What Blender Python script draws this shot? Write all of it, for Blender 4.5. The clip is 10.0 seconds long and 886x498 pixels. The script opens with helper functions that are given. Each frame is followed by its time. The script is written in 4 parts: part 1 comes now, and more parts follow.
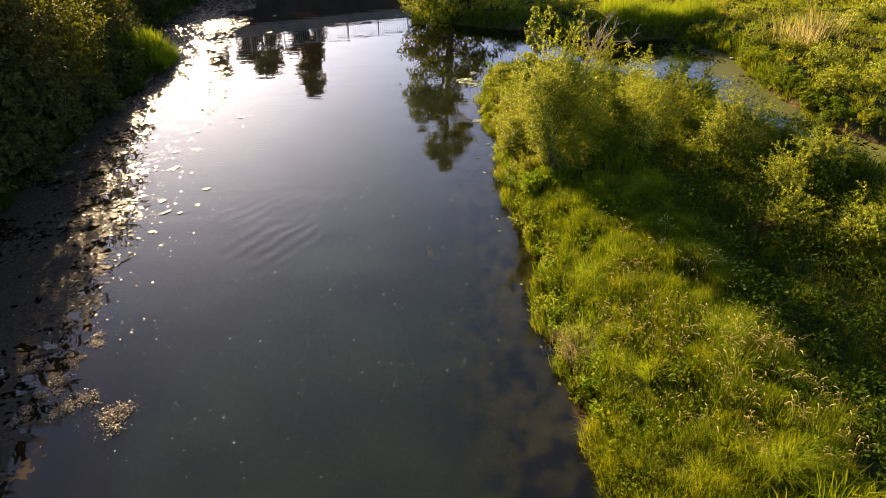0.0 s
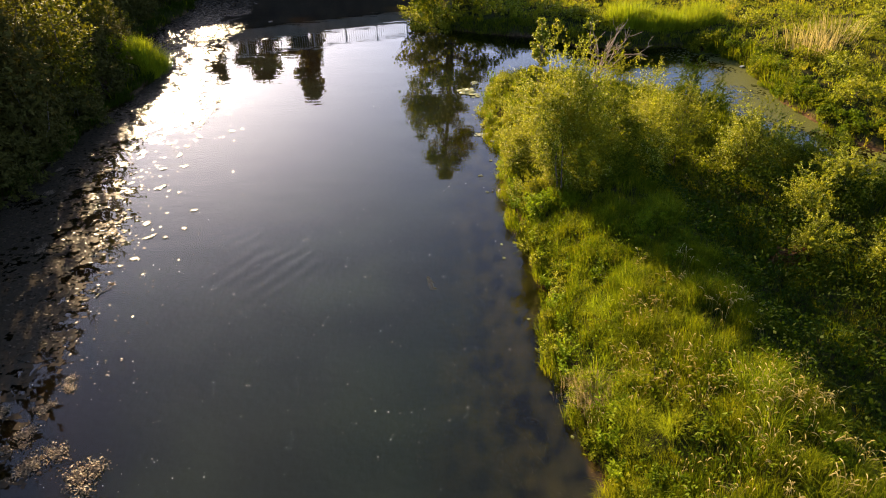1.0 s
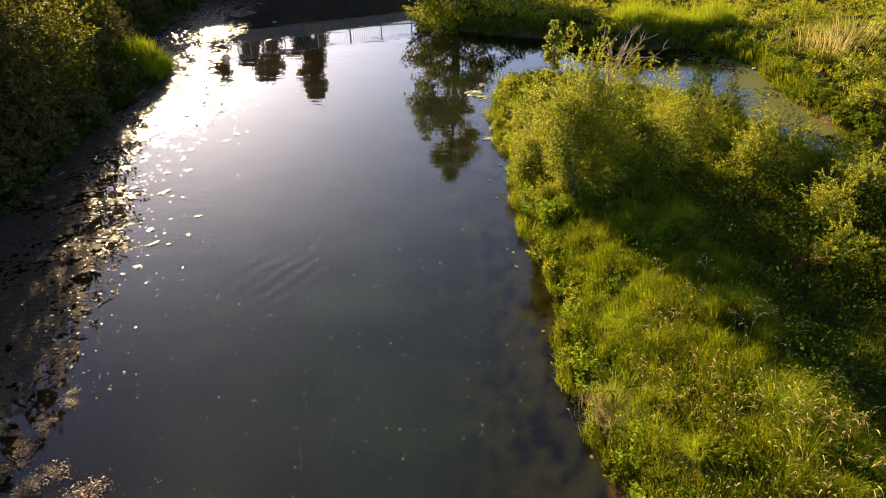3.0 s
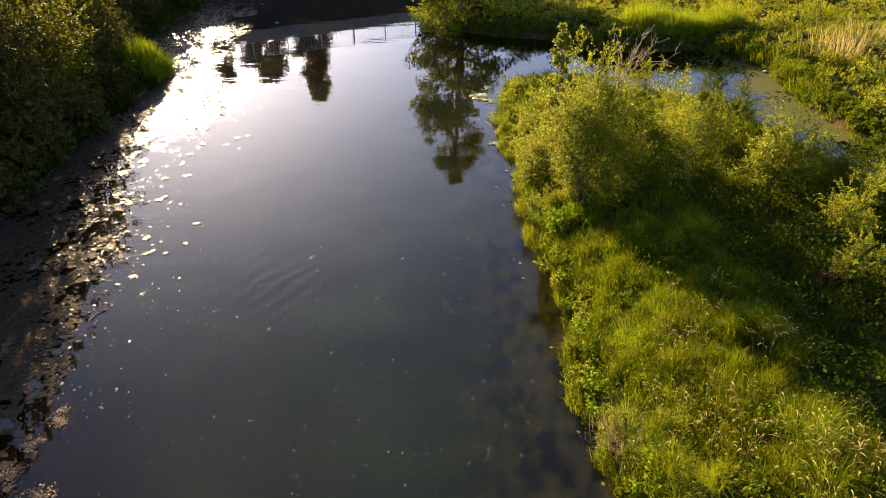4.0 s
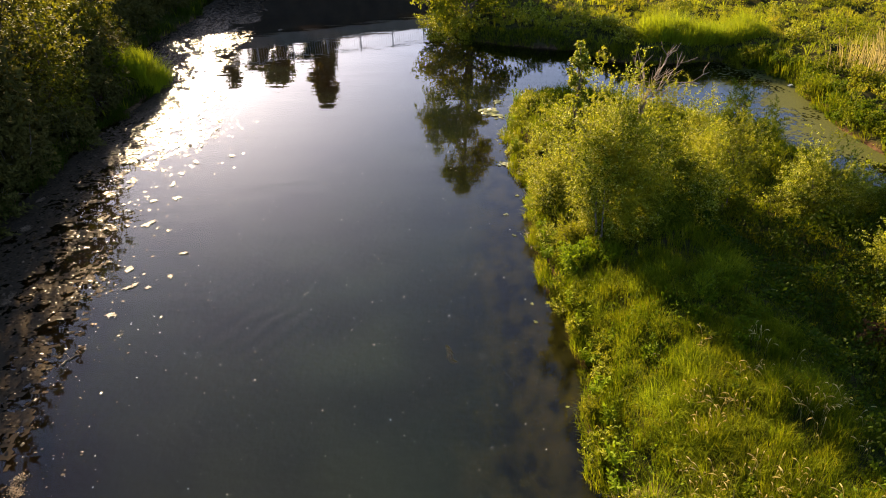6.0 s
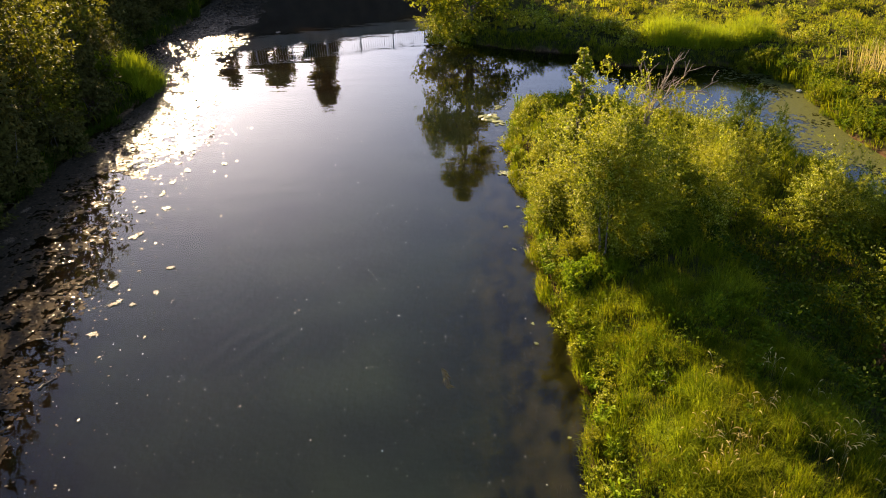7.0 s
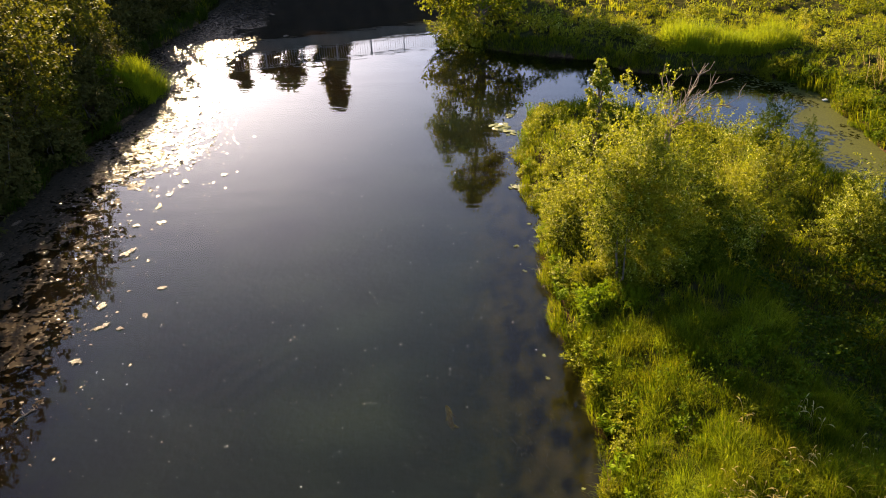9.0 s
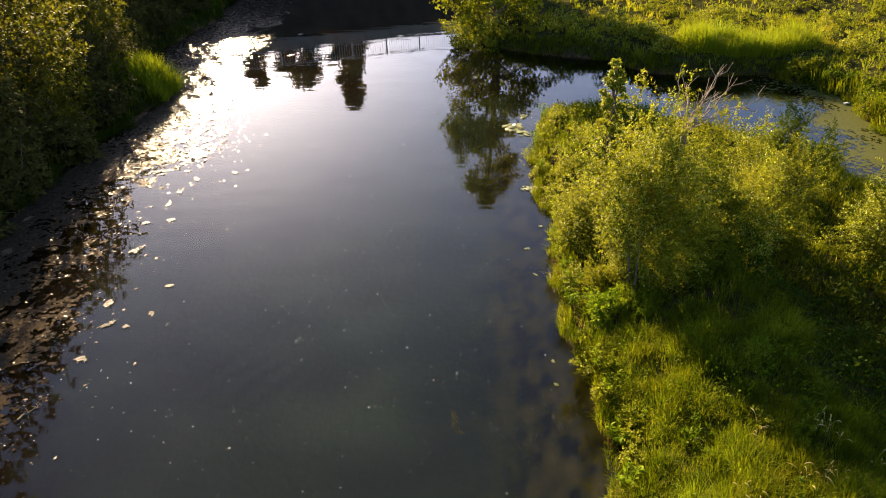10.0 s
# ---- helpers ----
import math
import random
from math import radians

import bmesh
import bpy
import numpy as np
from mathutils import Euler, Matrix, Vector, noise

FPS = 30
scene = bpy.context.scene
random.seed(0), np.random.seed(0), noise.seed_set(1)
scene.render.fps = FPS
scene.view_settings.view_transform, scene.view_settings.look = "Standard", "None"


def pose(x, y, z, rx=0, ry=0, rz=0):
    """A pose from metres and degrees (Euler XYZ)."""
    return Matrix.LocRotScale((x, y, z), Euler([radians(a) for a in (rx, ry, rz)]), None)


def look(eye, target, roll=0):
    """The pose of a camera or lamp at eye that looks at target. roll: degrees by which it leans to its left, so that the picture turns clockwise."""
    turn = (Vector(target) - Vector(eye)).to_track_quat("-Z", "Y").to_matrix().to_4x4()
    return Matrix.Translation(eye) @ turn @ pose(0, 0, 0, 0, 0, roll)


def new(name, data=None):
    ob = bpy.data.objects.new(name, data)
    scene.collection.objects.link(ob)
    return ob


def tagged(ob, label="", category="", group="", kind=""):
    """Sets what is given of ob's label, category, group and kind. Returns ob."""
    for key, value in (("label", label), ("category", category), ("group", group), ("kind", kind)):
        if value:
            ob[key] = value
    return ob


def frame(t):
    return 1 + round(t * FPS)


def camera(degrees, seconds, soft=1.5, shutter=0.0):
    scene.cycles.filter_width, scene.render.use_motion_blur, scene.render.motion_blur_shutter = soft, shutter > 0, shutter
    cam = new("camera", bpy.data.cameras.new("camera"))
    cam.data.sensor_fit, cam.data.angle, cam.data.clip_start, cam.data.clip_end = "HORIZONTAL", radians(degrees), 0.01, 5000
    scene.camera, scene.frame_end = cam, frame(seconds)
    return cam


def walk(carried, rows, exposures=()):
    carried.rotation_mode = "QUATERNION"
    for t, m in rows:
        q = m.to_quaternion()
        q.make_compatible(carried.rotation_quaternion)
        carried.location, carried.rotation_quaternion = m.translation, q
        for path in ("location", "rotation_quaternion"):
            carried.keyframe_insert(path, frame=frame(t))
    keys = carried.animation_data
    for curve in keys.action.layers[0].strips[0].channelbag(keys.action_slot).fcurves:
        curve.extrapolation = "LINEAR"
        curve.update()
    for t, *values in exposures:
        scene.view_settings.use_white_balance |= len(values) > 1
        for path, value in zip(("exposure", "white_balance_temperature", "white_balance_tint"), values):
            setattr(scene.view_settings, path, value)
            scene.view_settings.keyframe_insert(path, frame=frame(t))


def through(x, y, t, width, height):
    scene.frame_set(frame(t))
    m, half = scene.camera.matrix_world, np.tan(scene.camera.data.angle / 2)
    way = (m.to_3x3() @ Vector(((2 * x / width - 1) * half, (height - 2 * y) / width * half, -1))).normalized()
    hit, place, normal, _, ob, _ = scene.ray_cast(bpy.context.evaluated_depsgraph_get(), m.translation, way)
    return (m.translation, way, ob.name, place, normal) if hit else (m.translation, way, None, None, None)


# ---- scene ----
cam = camera(66.7, 10.0, 1.0)
PATH = [
    (0, (0.257, -2.125, 9.483), (0.197, -0.404, 8.467), -1.8),
    (0.5, (0.274, -1.286, 9.506), (0.214, 0.437, 8.49), -1.8),
    (1, (0.203, -0.717, 9.519), (0.143, 1.006, 8.504), -1.9),
    (1.5, (0.144, -0.348, 9.549), (0.082, 1.374, 8.534), -1.9),
    (2, (0.076, -0.3, 9.517), (0.013, 1.423, 8.502), -1.9),
    (2.5, (0.009, -0.301, 9.509), (-0.055, 1.421, 8.494), -1.9),
    (4, (-0.078, 0.433, 9.458), (-0.154, 2.153, 8.441), -1.9),
    (4.5, (-0.095, 0.869, 9.467), (-0.18, 2.59, 8.451), -1.9),
    (5, (-0.101, 1.318, 9.466), (-0.195, 3.039, 8.452), -1.9),
    (5.5, (-0.094, 1.771, 9.464), (-0.192, 3.493, 8.451), -1.9),
    (7, (0.035, 3.018, 9.435), (-0.071, 4.74, 8.422), -1.9),
    (7.5, (0.064, 3.442, 9.412), (-0.05, 5.164, 8.401), -2.0),
    (8, (0.087, 3.758, 9.444), (-0.033, 5.479, 8.433), -2.0),
    (8.5, (0.099, 4.014, 9.413), (-0.03, 5.735, 8.403), -2.0),
    (9, (0.111, 4.193, 9.36), (-0.029, 5.914, 8.35), -2.0),
    (9.5, (0.154, 4.333, 9.326), (-0.007, 6.051, 8.316), -1.9),
    (10, (0.207, 4.432, 9.269), (0.026, 6.149, 8.261), -1.9),
]
walk(cam, [(t, look(e, g, r)) for t, e, g, r in PATH], [(0.0, 2.46, 6650, 20)])

SUN_AZ, SUN_EL = radians(-24.0), radians(16.5)

# ---- world, sun ----
world = bpy.data.worlds.new("world")
world.use_nodes = True
scene.world = world
wn = world.node_tree
sky = wn.nodes.new("ShaderNodeTexSky")
sky.sky_type, sky.sun_disc = "NISHITA", False
sky.sun_elevation, sky.sun_rotation = SUN_EL, SUN_AZ
sky.air_density, sky.dust_density, sky.ozone_density = 0.75, 0.85, 2.6
wn.nodes["Background"].inputs[1].default_value = 0.062
wn.links.new(sky.outputs[0], wn.nodes["Background"].inputs[0])
sun_way = Vector((math.sin(SUN_AZ) * math.cos(SUN_EL), math.cos(SUN_AZ) * math.cos(SUN_EL), math.sin(SUN_EL)))
sun = new("sun", bpy.data.lights.new("sun", "SUN"))
sun.data.energy, sun.data.angle, sun.data.color = 5.0, radians(0.6), (1.0, 0.79, 0.44)
sun.matrix_world = look(sun_way * 60, (0, 0, 0))

# ---- materials ----


def nodes_of(name):
    m = bpy.data.materials.new(name)
    m.use_nodes = True
    return m, m.node_tree, m.node_tree.nodes["Principled BSDF"]


def noise_node(nt, scale, detail=4.0, stretch=None):
    pos = nt.nodes.new("ShaderNodeNewGeometry")
    n = nt.nodes.new("ShaderNodeTexNoise")
    n.inputs["Scale"].default_value, n.inputs["Detail"].default_value = scale, detail
    if stretch:
        mp = nt.nodes.new("ShaderNodeMapping")
        mp.inputs["Scale"].default_value = stretch
        nt.links.new(pos.outputs["Position"], mp.inputs["Vector"])
        nt.links.new(mp.outputs[0], n.inputs["Vector"])
    else:
        nt.links.new(pos.outputs["Position"], n.inputs["Vector"])
    return n.outputs["Fac"]


def ramp(nt, fac, stops):
    r = nt.nodes.new("ShaderNodeValToRGB")
    while len(r.color_ramp.elements) < len(stops):
        r.color_ramp.elements.new(0.5)
    for e, (p, c) in zip(r.color_ramp.elements, stops):
        e.position, e.color = p, (*c, 1)
    nt.links.new(fac, r.inputs[0])
    return r.outputs[0]


def blend(nt, fac, a, b, kind="MIX"):
    m = nt.nodes.new("ShaderNodeMix")
    m.data_type, m.blend_type = "RGBA", kind
    for sock, v in ((m.inputs[0], fac), (m.inputs[6], a), (m.inputs[7], b)):
        if isinstance(v, (int, float)):
            sock.default_value = v
        elif isinstance(v, tuple):
            sock.default_value = (*v, 1)
        else:
            nt.links.new(v, sock)
    return m.outputs[2]


def bump(nt, b, height, strength, distance, wide=0.1):
    n = nt.nodes.new("ShaderNodeBump")
    n.inputs["Strength"].default_value, n.inputs["Distance"].default_value = strength, distance
    n.inputs["Filter Width"].default_value = wide
    nt.links.new(height, n.inputs["Height"])
    nt.links.new(n.outputs[0], b.inputs["Normal"])


def leafy(name, stops, patch, patch_col, through=0.45, gloss=0.6, spec=0.03, fine=None):
    """Leaf or blade: colour by single leaf, tinted in patches; light comes through it."""
    m, nt, b = nodes_of(name)
    g = nt.nodes.new("ShaderNodeNewGeometry")
    col = ramp(nt, g.outputs["Random Per Island"], stops)
    f = ramp(nt, noise_node(nt, patch, 3), [(0.42, (0, 0, 0)), (0.62, (1, 1, 1))])
    col = blend(nt, f, col, blend(nt, 0.65, col, patch_col))
    if fine:
        f = ramp(nt, noise_node(nt, fine[0], 3), [(0.40, (0, 0, 0)), (0.60, (1, 1, 1))])
        col = blend(nt, f, blend(nt, 0.7, col, fine[1]), col)
    nt.links.new(col, b.inputs["Base Color"])
    b.inputs["Roughness"].default_value, b.inputs["Specular IOR Level"].default_value = gloss, spec
    tr = nt.nodes.new("ShaderNodeBsdfTranslucent")
    nt.links.new(blend(nt, 1.0, col, (1.0, 1.0, 0.55), "MULTIPLY"), tr.inputs["Color"])
    mix = nt.nodes.new("ShaderNodeMixShader")
    mix.inputs[0].default_value = through
    out = nt.nodes["Material Output"]
    nt.links.new(b.outputs[0], mix.inputs[1])
    nt.links.new(tr.outputs[0], mix.inputs[2])
    nt.links.new(mix.outputs[0], out.inputs["Surface"])
    return m


GRASS = leafy("grass_blade", [(0, (0.06, 0.10, 0.003)), (0.6, (0.16, 0.185, 0.004)), (0.93, (0.25, 0.25, 0.006)), (1, (0.38, 0.31, 0.06))], 0.6, (0.23, 0.22, 0.008), 0.5, fine=(2.2, (0.05, 0.085, 0.003)))
MEADOW = leafy("meadow_blade", [(0, (0.15, 0.19, 0.010)), (0.8, (0.27, 0.29, 0.010)), (1, (0.40, 0.36, 0.06))], 0.25, (0.37, 0.30, 0.025), 0.5, fine=(0.9, (0.13, 0.165, 0.006)))
SEDGE = leafy("sedge_blade", [(0, (0.13, 0.19, 0.008)), (1, (0.30, 0.34, 0.014))], 0.5, (0.27, 0.29, 0.014), 0.5)
WILLOW = leafy("willow_leaf", [(0, (0.03, 0.046, 0.004)), (0.25, (0.085, 0.11, 0.006)), (0.55, (0.185, 0.215, 0.010)), (0.9, (0.37, 0.39, 0.032)), (1, (0.60, 0.60, 0.22))], 0.9, (0.29, 0.275, 0.014), 0.43, 0.5, 0.05)
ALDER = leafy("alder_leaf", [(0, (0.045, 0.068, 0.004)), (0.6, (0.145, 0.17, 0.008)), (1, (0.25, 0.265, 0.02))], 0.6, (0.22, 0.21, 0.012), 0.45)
# bank shrub leaves in two tones: dark for shaded shrubs, paler for sunlit ones
DARKLEAF = leafy("shaded_bank_leaf", [(0, (0.046, 0.043, 0.010)), (1, (0.086, 0.078, 0.016))], 0.4, (0.095, 0.078, 0.018), 0.10, 0.8, 0.03)
BANKLEAF = leafy("lit_bank_leaf", [(0, (0.05, 0.056, 0.006)), (1, (0.16, 0.16, 0.012))], 0.5, (0.14, 0.125, 0.012), 0.42, 0.6, 0.05)
HERB = leafy("herb_leaf", [(0, (0.09, 0.16, 0.005)), (1, (0.24, 0.32, 0.012))], 0.8, (0.24, 0.27, 0.008), 0.45)
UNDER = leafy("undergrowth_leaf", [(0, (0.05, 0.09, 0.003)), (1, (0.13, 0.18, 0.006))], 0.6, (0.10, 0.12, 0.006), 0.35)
# near-black leaf: the shade of hollow and wooded bank is in its colour
SHADELEAF = leafy("shade_dark_leaf", [(0, (0.020, 0.038, 0.002)), (1, (0.05, 0.075, 0.004))], 0.6, (0.04, 0.055, 0.003), 0.3)
# leaf paled and greyed so that the far trees look hazy
FARLEAF = leafy("hazed_leaf", [(0, (0.10, 0.095, 0.05)), (1, (0.22, 0.20, 0.11))], 0.3, (0.18, 0.16, 0.09), 0.5, 0.7, 0.05)
REDLEAF = leafy("reddish_leaf", [(0, (0.14, 0.05, 0.03)), (1, (0.26, 0.12, 0.05))], 0.8, (0.16, 0.10, 0.03), 0.3)
STRAW = leafy("straw", [(0, (0.30, 0.23, 0.10)), (1, (0.52, 0.42, 0.21))], 0.9, (0.36, 0.28, 0.12), 0.35)
SEEDHEAD = leafy("seed_head", [(0, (0.40, 0.33, 0.12)), (1, (0.66, 0.56, 0.26))], 0.9, (0.50, 0.41, 0.15), 0.5)
DRYGREY = leafy("dry_stalk", [(0, (0.30, 0.22, 0.14)), (1, (0.56, 0.43, 0.29))], 0.9, (0.40, 0.30, 0.19), 0.35)


def surface(name, stops, scale, rough, bump_scale, bump_amount, metal=0.0, spec=0.5):
    m, nt, b = nodes_of(name)
    a = noise_node(nt, scale, 6)
    nt.links.new(ramp(nt, a, stops), b.inputs["Base Color"])
    b.inputs["Roughness"].default_value, b.inputs["Metallic"].default_value, b.inputs["Specular IOR Level"].default_value = rough, metal, spec
    bump(nt, b, noise_node(nt, bump_scale, 5), 0.6, bump_amount)
    return m


BARK = surface("bark", [(0.3, (0.06, 0.045, 0.03)), (0.7, (0.17, 0.13, 0.09))], 9, 0.9, 30, 0.02)
GREYWOOD = surface("weathered_wood", [(0.3, (0.13, 0.09, 0.06)), (0.7, (0.30, 0.22, 0.16))], 12, 0.8, 40, 0.01)
CONCRETE = surface("concrete", [(0.3, (0.30, 0.24, 0.18)), (0.7, (0.42, 0.35, 0.27))], 1.2, 0.85, 18, 0.01)
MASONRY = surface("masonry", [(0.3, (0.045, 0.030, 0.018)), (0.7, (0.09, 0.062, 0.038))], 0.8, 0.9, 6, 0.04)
RAILPAINT = surface("galvanised_steel", [(0.3, (0.42, 0.42, 0.40)), (0.7, (0.56, 0.55, 0.52))], 5, 0.5, 60, 0.001, 0.2)
LITTER = surface("white_plastic", [(0.3, (0.7, 0.7, 0.68)), (0.7, (0.82, 0.82, 0.8))], 6, 0.4, 20, 0.004)


def ground_material():
    m, nt, b = nodes_of("soil_and_silt")
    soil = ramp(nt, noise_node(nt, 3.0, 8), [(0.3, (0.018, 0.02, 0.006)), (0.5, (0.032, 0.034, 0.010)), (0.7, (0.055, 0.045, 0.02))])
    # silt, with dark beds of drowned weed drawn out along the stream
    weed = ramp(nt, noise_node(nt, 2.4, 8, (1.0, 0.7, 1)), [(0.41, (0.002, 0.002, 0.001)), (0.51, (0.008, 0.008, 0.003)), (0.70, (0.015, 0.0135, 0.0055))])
    # deep bed is coloured near-black for the light lost in the water
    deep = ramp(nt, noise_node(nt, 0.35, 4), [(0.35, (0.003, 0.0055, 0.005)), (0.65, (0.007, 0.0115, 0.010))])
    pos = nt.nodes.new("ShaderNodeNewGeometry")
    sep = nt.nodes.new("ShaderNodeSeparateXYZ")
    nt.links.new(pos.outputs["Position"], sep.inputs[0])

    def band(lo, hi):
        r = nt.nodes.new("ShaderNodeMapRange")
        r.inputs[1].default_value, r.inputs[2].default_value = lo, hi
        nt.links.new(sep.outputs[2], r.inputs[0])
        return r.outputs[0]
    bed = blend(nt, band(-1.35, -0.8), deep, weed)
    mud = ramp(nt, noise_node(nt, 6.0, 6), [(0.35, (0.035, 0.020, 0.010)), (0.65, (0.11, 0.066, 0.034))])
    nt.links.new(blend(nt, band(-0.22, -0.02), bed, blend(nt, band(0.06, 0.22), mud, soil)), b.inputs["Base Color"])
    b.inputs["Roughness"].default_value, b.inputs["Specular IOR Level"].default_value = 0.95, 0.0
    bump(nt, b, noise_node(nt, 5, 6), 0.3, 0.03)
    return m


def water_material():
    """Clear water over the bed, with a little silt hanging in it: brownish by the weed mats, greener by the spit."""
    m, nt, b = nodes_of("river_water")
    b.inputs["Base Color"].default_value = (0.50, 0.54, 0.47, 1)
    b.inputs["Transmission Weight"].default_value, b.inputs["IOR"].default_value = 1.0, 1.333
    b.inputs["Roughness"].default_value = 0.0
    a = noise_node(nt, 0.9, 2, (0.6, 1.6, 1))
    c = noise_node(nt, 2.4, 0, (0.7, 1.5, 1))
    s = nt.nodes.new("ShaderNodeMath")
    s.operation = "MULTIPLY_ADD"
    nt.links.new(c, s.inputs[0])
    s.inputs[1].default_value = 0.004
    nt.links.new(a, s.inputs[2])
    # soft ripples on the open water, strongest in one patch
    mp = nt.nodes.new("ShaderNodeMapping")
    mp.inputs["Rotation"].default_value = (0, 0, 0.55)
    where = nt.nodes.new("ShaderNodeNewGeometry")
    nt.links.new(where.outputs["Position"], mp.inputs["Vector"])
    wave = nt.nodes.new("ShaderNodeTexWave")
    wave.inputs["Scale"].default_value, wave.inputs["Distortion"].default_value = 0.62, 9.0
    wave.inputs["Detail"].default_value, wave.inputs["Detail Scale"].default_value = 2.0, 0.7
    nt.links.new(mp.outputs[0], wave.inputs["Vector"])
    away = nt.nodes.new("ShaderNodeVectorMath")
    away.operation = "DISTANCE"
    away.inputs[1].default_value = (-4.4, 14.8, 0)
    nt.links.new(where.outputs["Position"], away.inputs[0])
    near = nt.nodes.new("ShaderNodeMapRange")
    near.inputs[1].default_value, near.inputs[2].default_value, near.inputs[3].default_value, near.inputs[4].default_value = 0.5, 4.2, 1.0, 0.05
    nt.links.new(away.outputs["Value"], near.inputs[0])
    calm = blend(nt, 1.0, ramp(nt, noise_node(nt, 0.45, 2), [(0.42, (0, 0, 0)), (0.62, (1, 1, 1))]), near.outputs[0], "MULTIPLY")
    lift = nt.nodes.new("ShaderNodeMath")
    lift.operation = "MULTIPLY"
    nt.links.new(wave.outputs["Fac"], lift.inputs[0])
    nt.links.new(calm, lift.inputs[1])
    split = nt.nodes.new("ShaderNodeSeparateXYZ")
    nt.links.new(where.outputs["Position"], split.inputs[0])
    reach = nt.nodes.new("ShaderNodeMapRange")
    reach.inputs[1].default_value, reach.inputs[2].default_value, reach.inputs[3].default_value, reach.inputs[4].default_value = 20.0, 31.0, 0.85, 0.0
    nt.links.new(split.outputs[1], reach.inputs[0])
    total = nt.nodes.new("ShaderNodeMath")
    total.operation = "MULTIPLY_ADD"
    nt.links.new(lift.outputs[0], total.inputs[0])
    nt.links.new(reach.outputs[0], total.inputs[1])
    nt.links.new(s.outputs[0], total.inputs[2])
    bump(nt, b, total.outputs[0], 0.25, 0.02, 1.0)
    pos = nt.nodes.new("ShaderNodeNewGeometry")
    sep = nt.nodes.new("ShaderNodeSeparateXYZ")
    nt.links.new(pos.outputs["Position"], sep.inputs[0])
    r = nt.nodes.new("ShaderNodeMapRange")
    r.inputs[1].default_value, r.inputs[2].default_value = -8.0, 2.5
    nt.links.new(sep.outputs[0], r.inputs[0])
    silt = ramp(nt, r.outputs[0], [(0.1, (0.046, 0.030, 0.016)), (0.5, (0.054, 0.053, 0.025)), (0.70, (0.030, 0.029, 0.010)), (0.86, (0.012, 0.012, 0.003))])
    cloud = ramp(nt, noise_node(nt, 0.28, 4), [(0.3, (0.55, 0.55, 0.55)), (0.7, (1, 1, 1))])
    d = nt.nodes.new("ShaderNodeBsdfDiffuse")
    nt.links.new(blend(nt, 1.0, silt, cloud, "MULTIPLY"), d.inputs["Color"])
    mix = nt.nodes.new("ShaderNodeMixShader")
    mix.inputs[0].default_value = 0.13
    nt.links.new(b.outputs[0], mix.inputs[1])
    nt.links.new(d.outputs[0], mix.inputs[2])
    nt.links.new(mix.outputs[0], nt.nodes["Material Output"].inputs["Surface"])
    return m


GROUND, WATER = ground_material(), water_material()


def flake_material(name, stops, rough, spec, relief=0.7):
    m, nt, b = nodes_of(name)
    g = nt.nodes.new("ShaderNodeNewGeometry")
    col = ramp(nt, g.outputs["Random Per Island"], stops)
    col = blend(nt, ramp(nt, noise_node(nt, 14, 4), [(0.35, (0, 0, 0)), (0.65, (1, 1, 1))]), col, blend(nt, 0.6, col, (0.03, 0.028, 0.018)))
    nt.links.new(col, b.inputs["Base Color"])
    b.inputs["Roughness"].default_value, b.inputs["Specular IOR Level"].default_value = rough, spec
    bump(nt, b, noise_node(nt, 30, 4), relief, 0.012)
    return m


SCUM = flake_material("weed_mat", [(0, (0.030, 0.020, 0.011)), (0.6, (0.060, 0.041, 0.024)), (1, (0.09, 0.062, 0.037))], 0.24, 0.022, 0.12)
PALEWEED = flake_material("bleached_weed", [(0, (0.04, 0.031, 0.017)), (1, (0.17, 0.13, 0.08))], 0.34, 0.2)
FILM = flake_material("algae_film", [(0, (0.034, 0.024, 0.015)), (1, (0.068, 0.047, 0.029))], 0.26, 0.03, 0.10)
GOLDWEED = flake_material("drying_weed", [(0, (0.09, 0.056, 0.032)), (1, (0.32, 0.21, 0.115))], 0.5, 0.15)
PAD = flake_material("floating_leaf", [(0, (0.11, 0.15, 0.02)), (1, (0.24, 0.26, 0.04))], 0.4, 0.25)
DUCK = flake_material("duckweed", [(0, (0.062, 0.072, 0.010)), (1, (0.115, 0.122, 0.020))], 0.6, 0.06)
FLUFF = flake_material("seed_fluff", [(0, (0.6, 0.58, 0.52)), (1, (0.8, 0.78, 0.72))], 0.6, 0.3)
DROWNED = leafy("drowned_weed", [(0, (0.10, 0.09, 0.015)), (1, (0.22, 0.18, 0.035))], 1.5, (0.13, 0.11, 0.025), 0.3)
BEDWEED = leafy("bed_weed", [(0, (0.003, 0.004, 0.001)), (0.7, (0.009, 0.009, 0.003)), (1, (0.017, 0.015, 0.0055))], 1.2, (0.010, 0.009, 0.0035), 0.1)

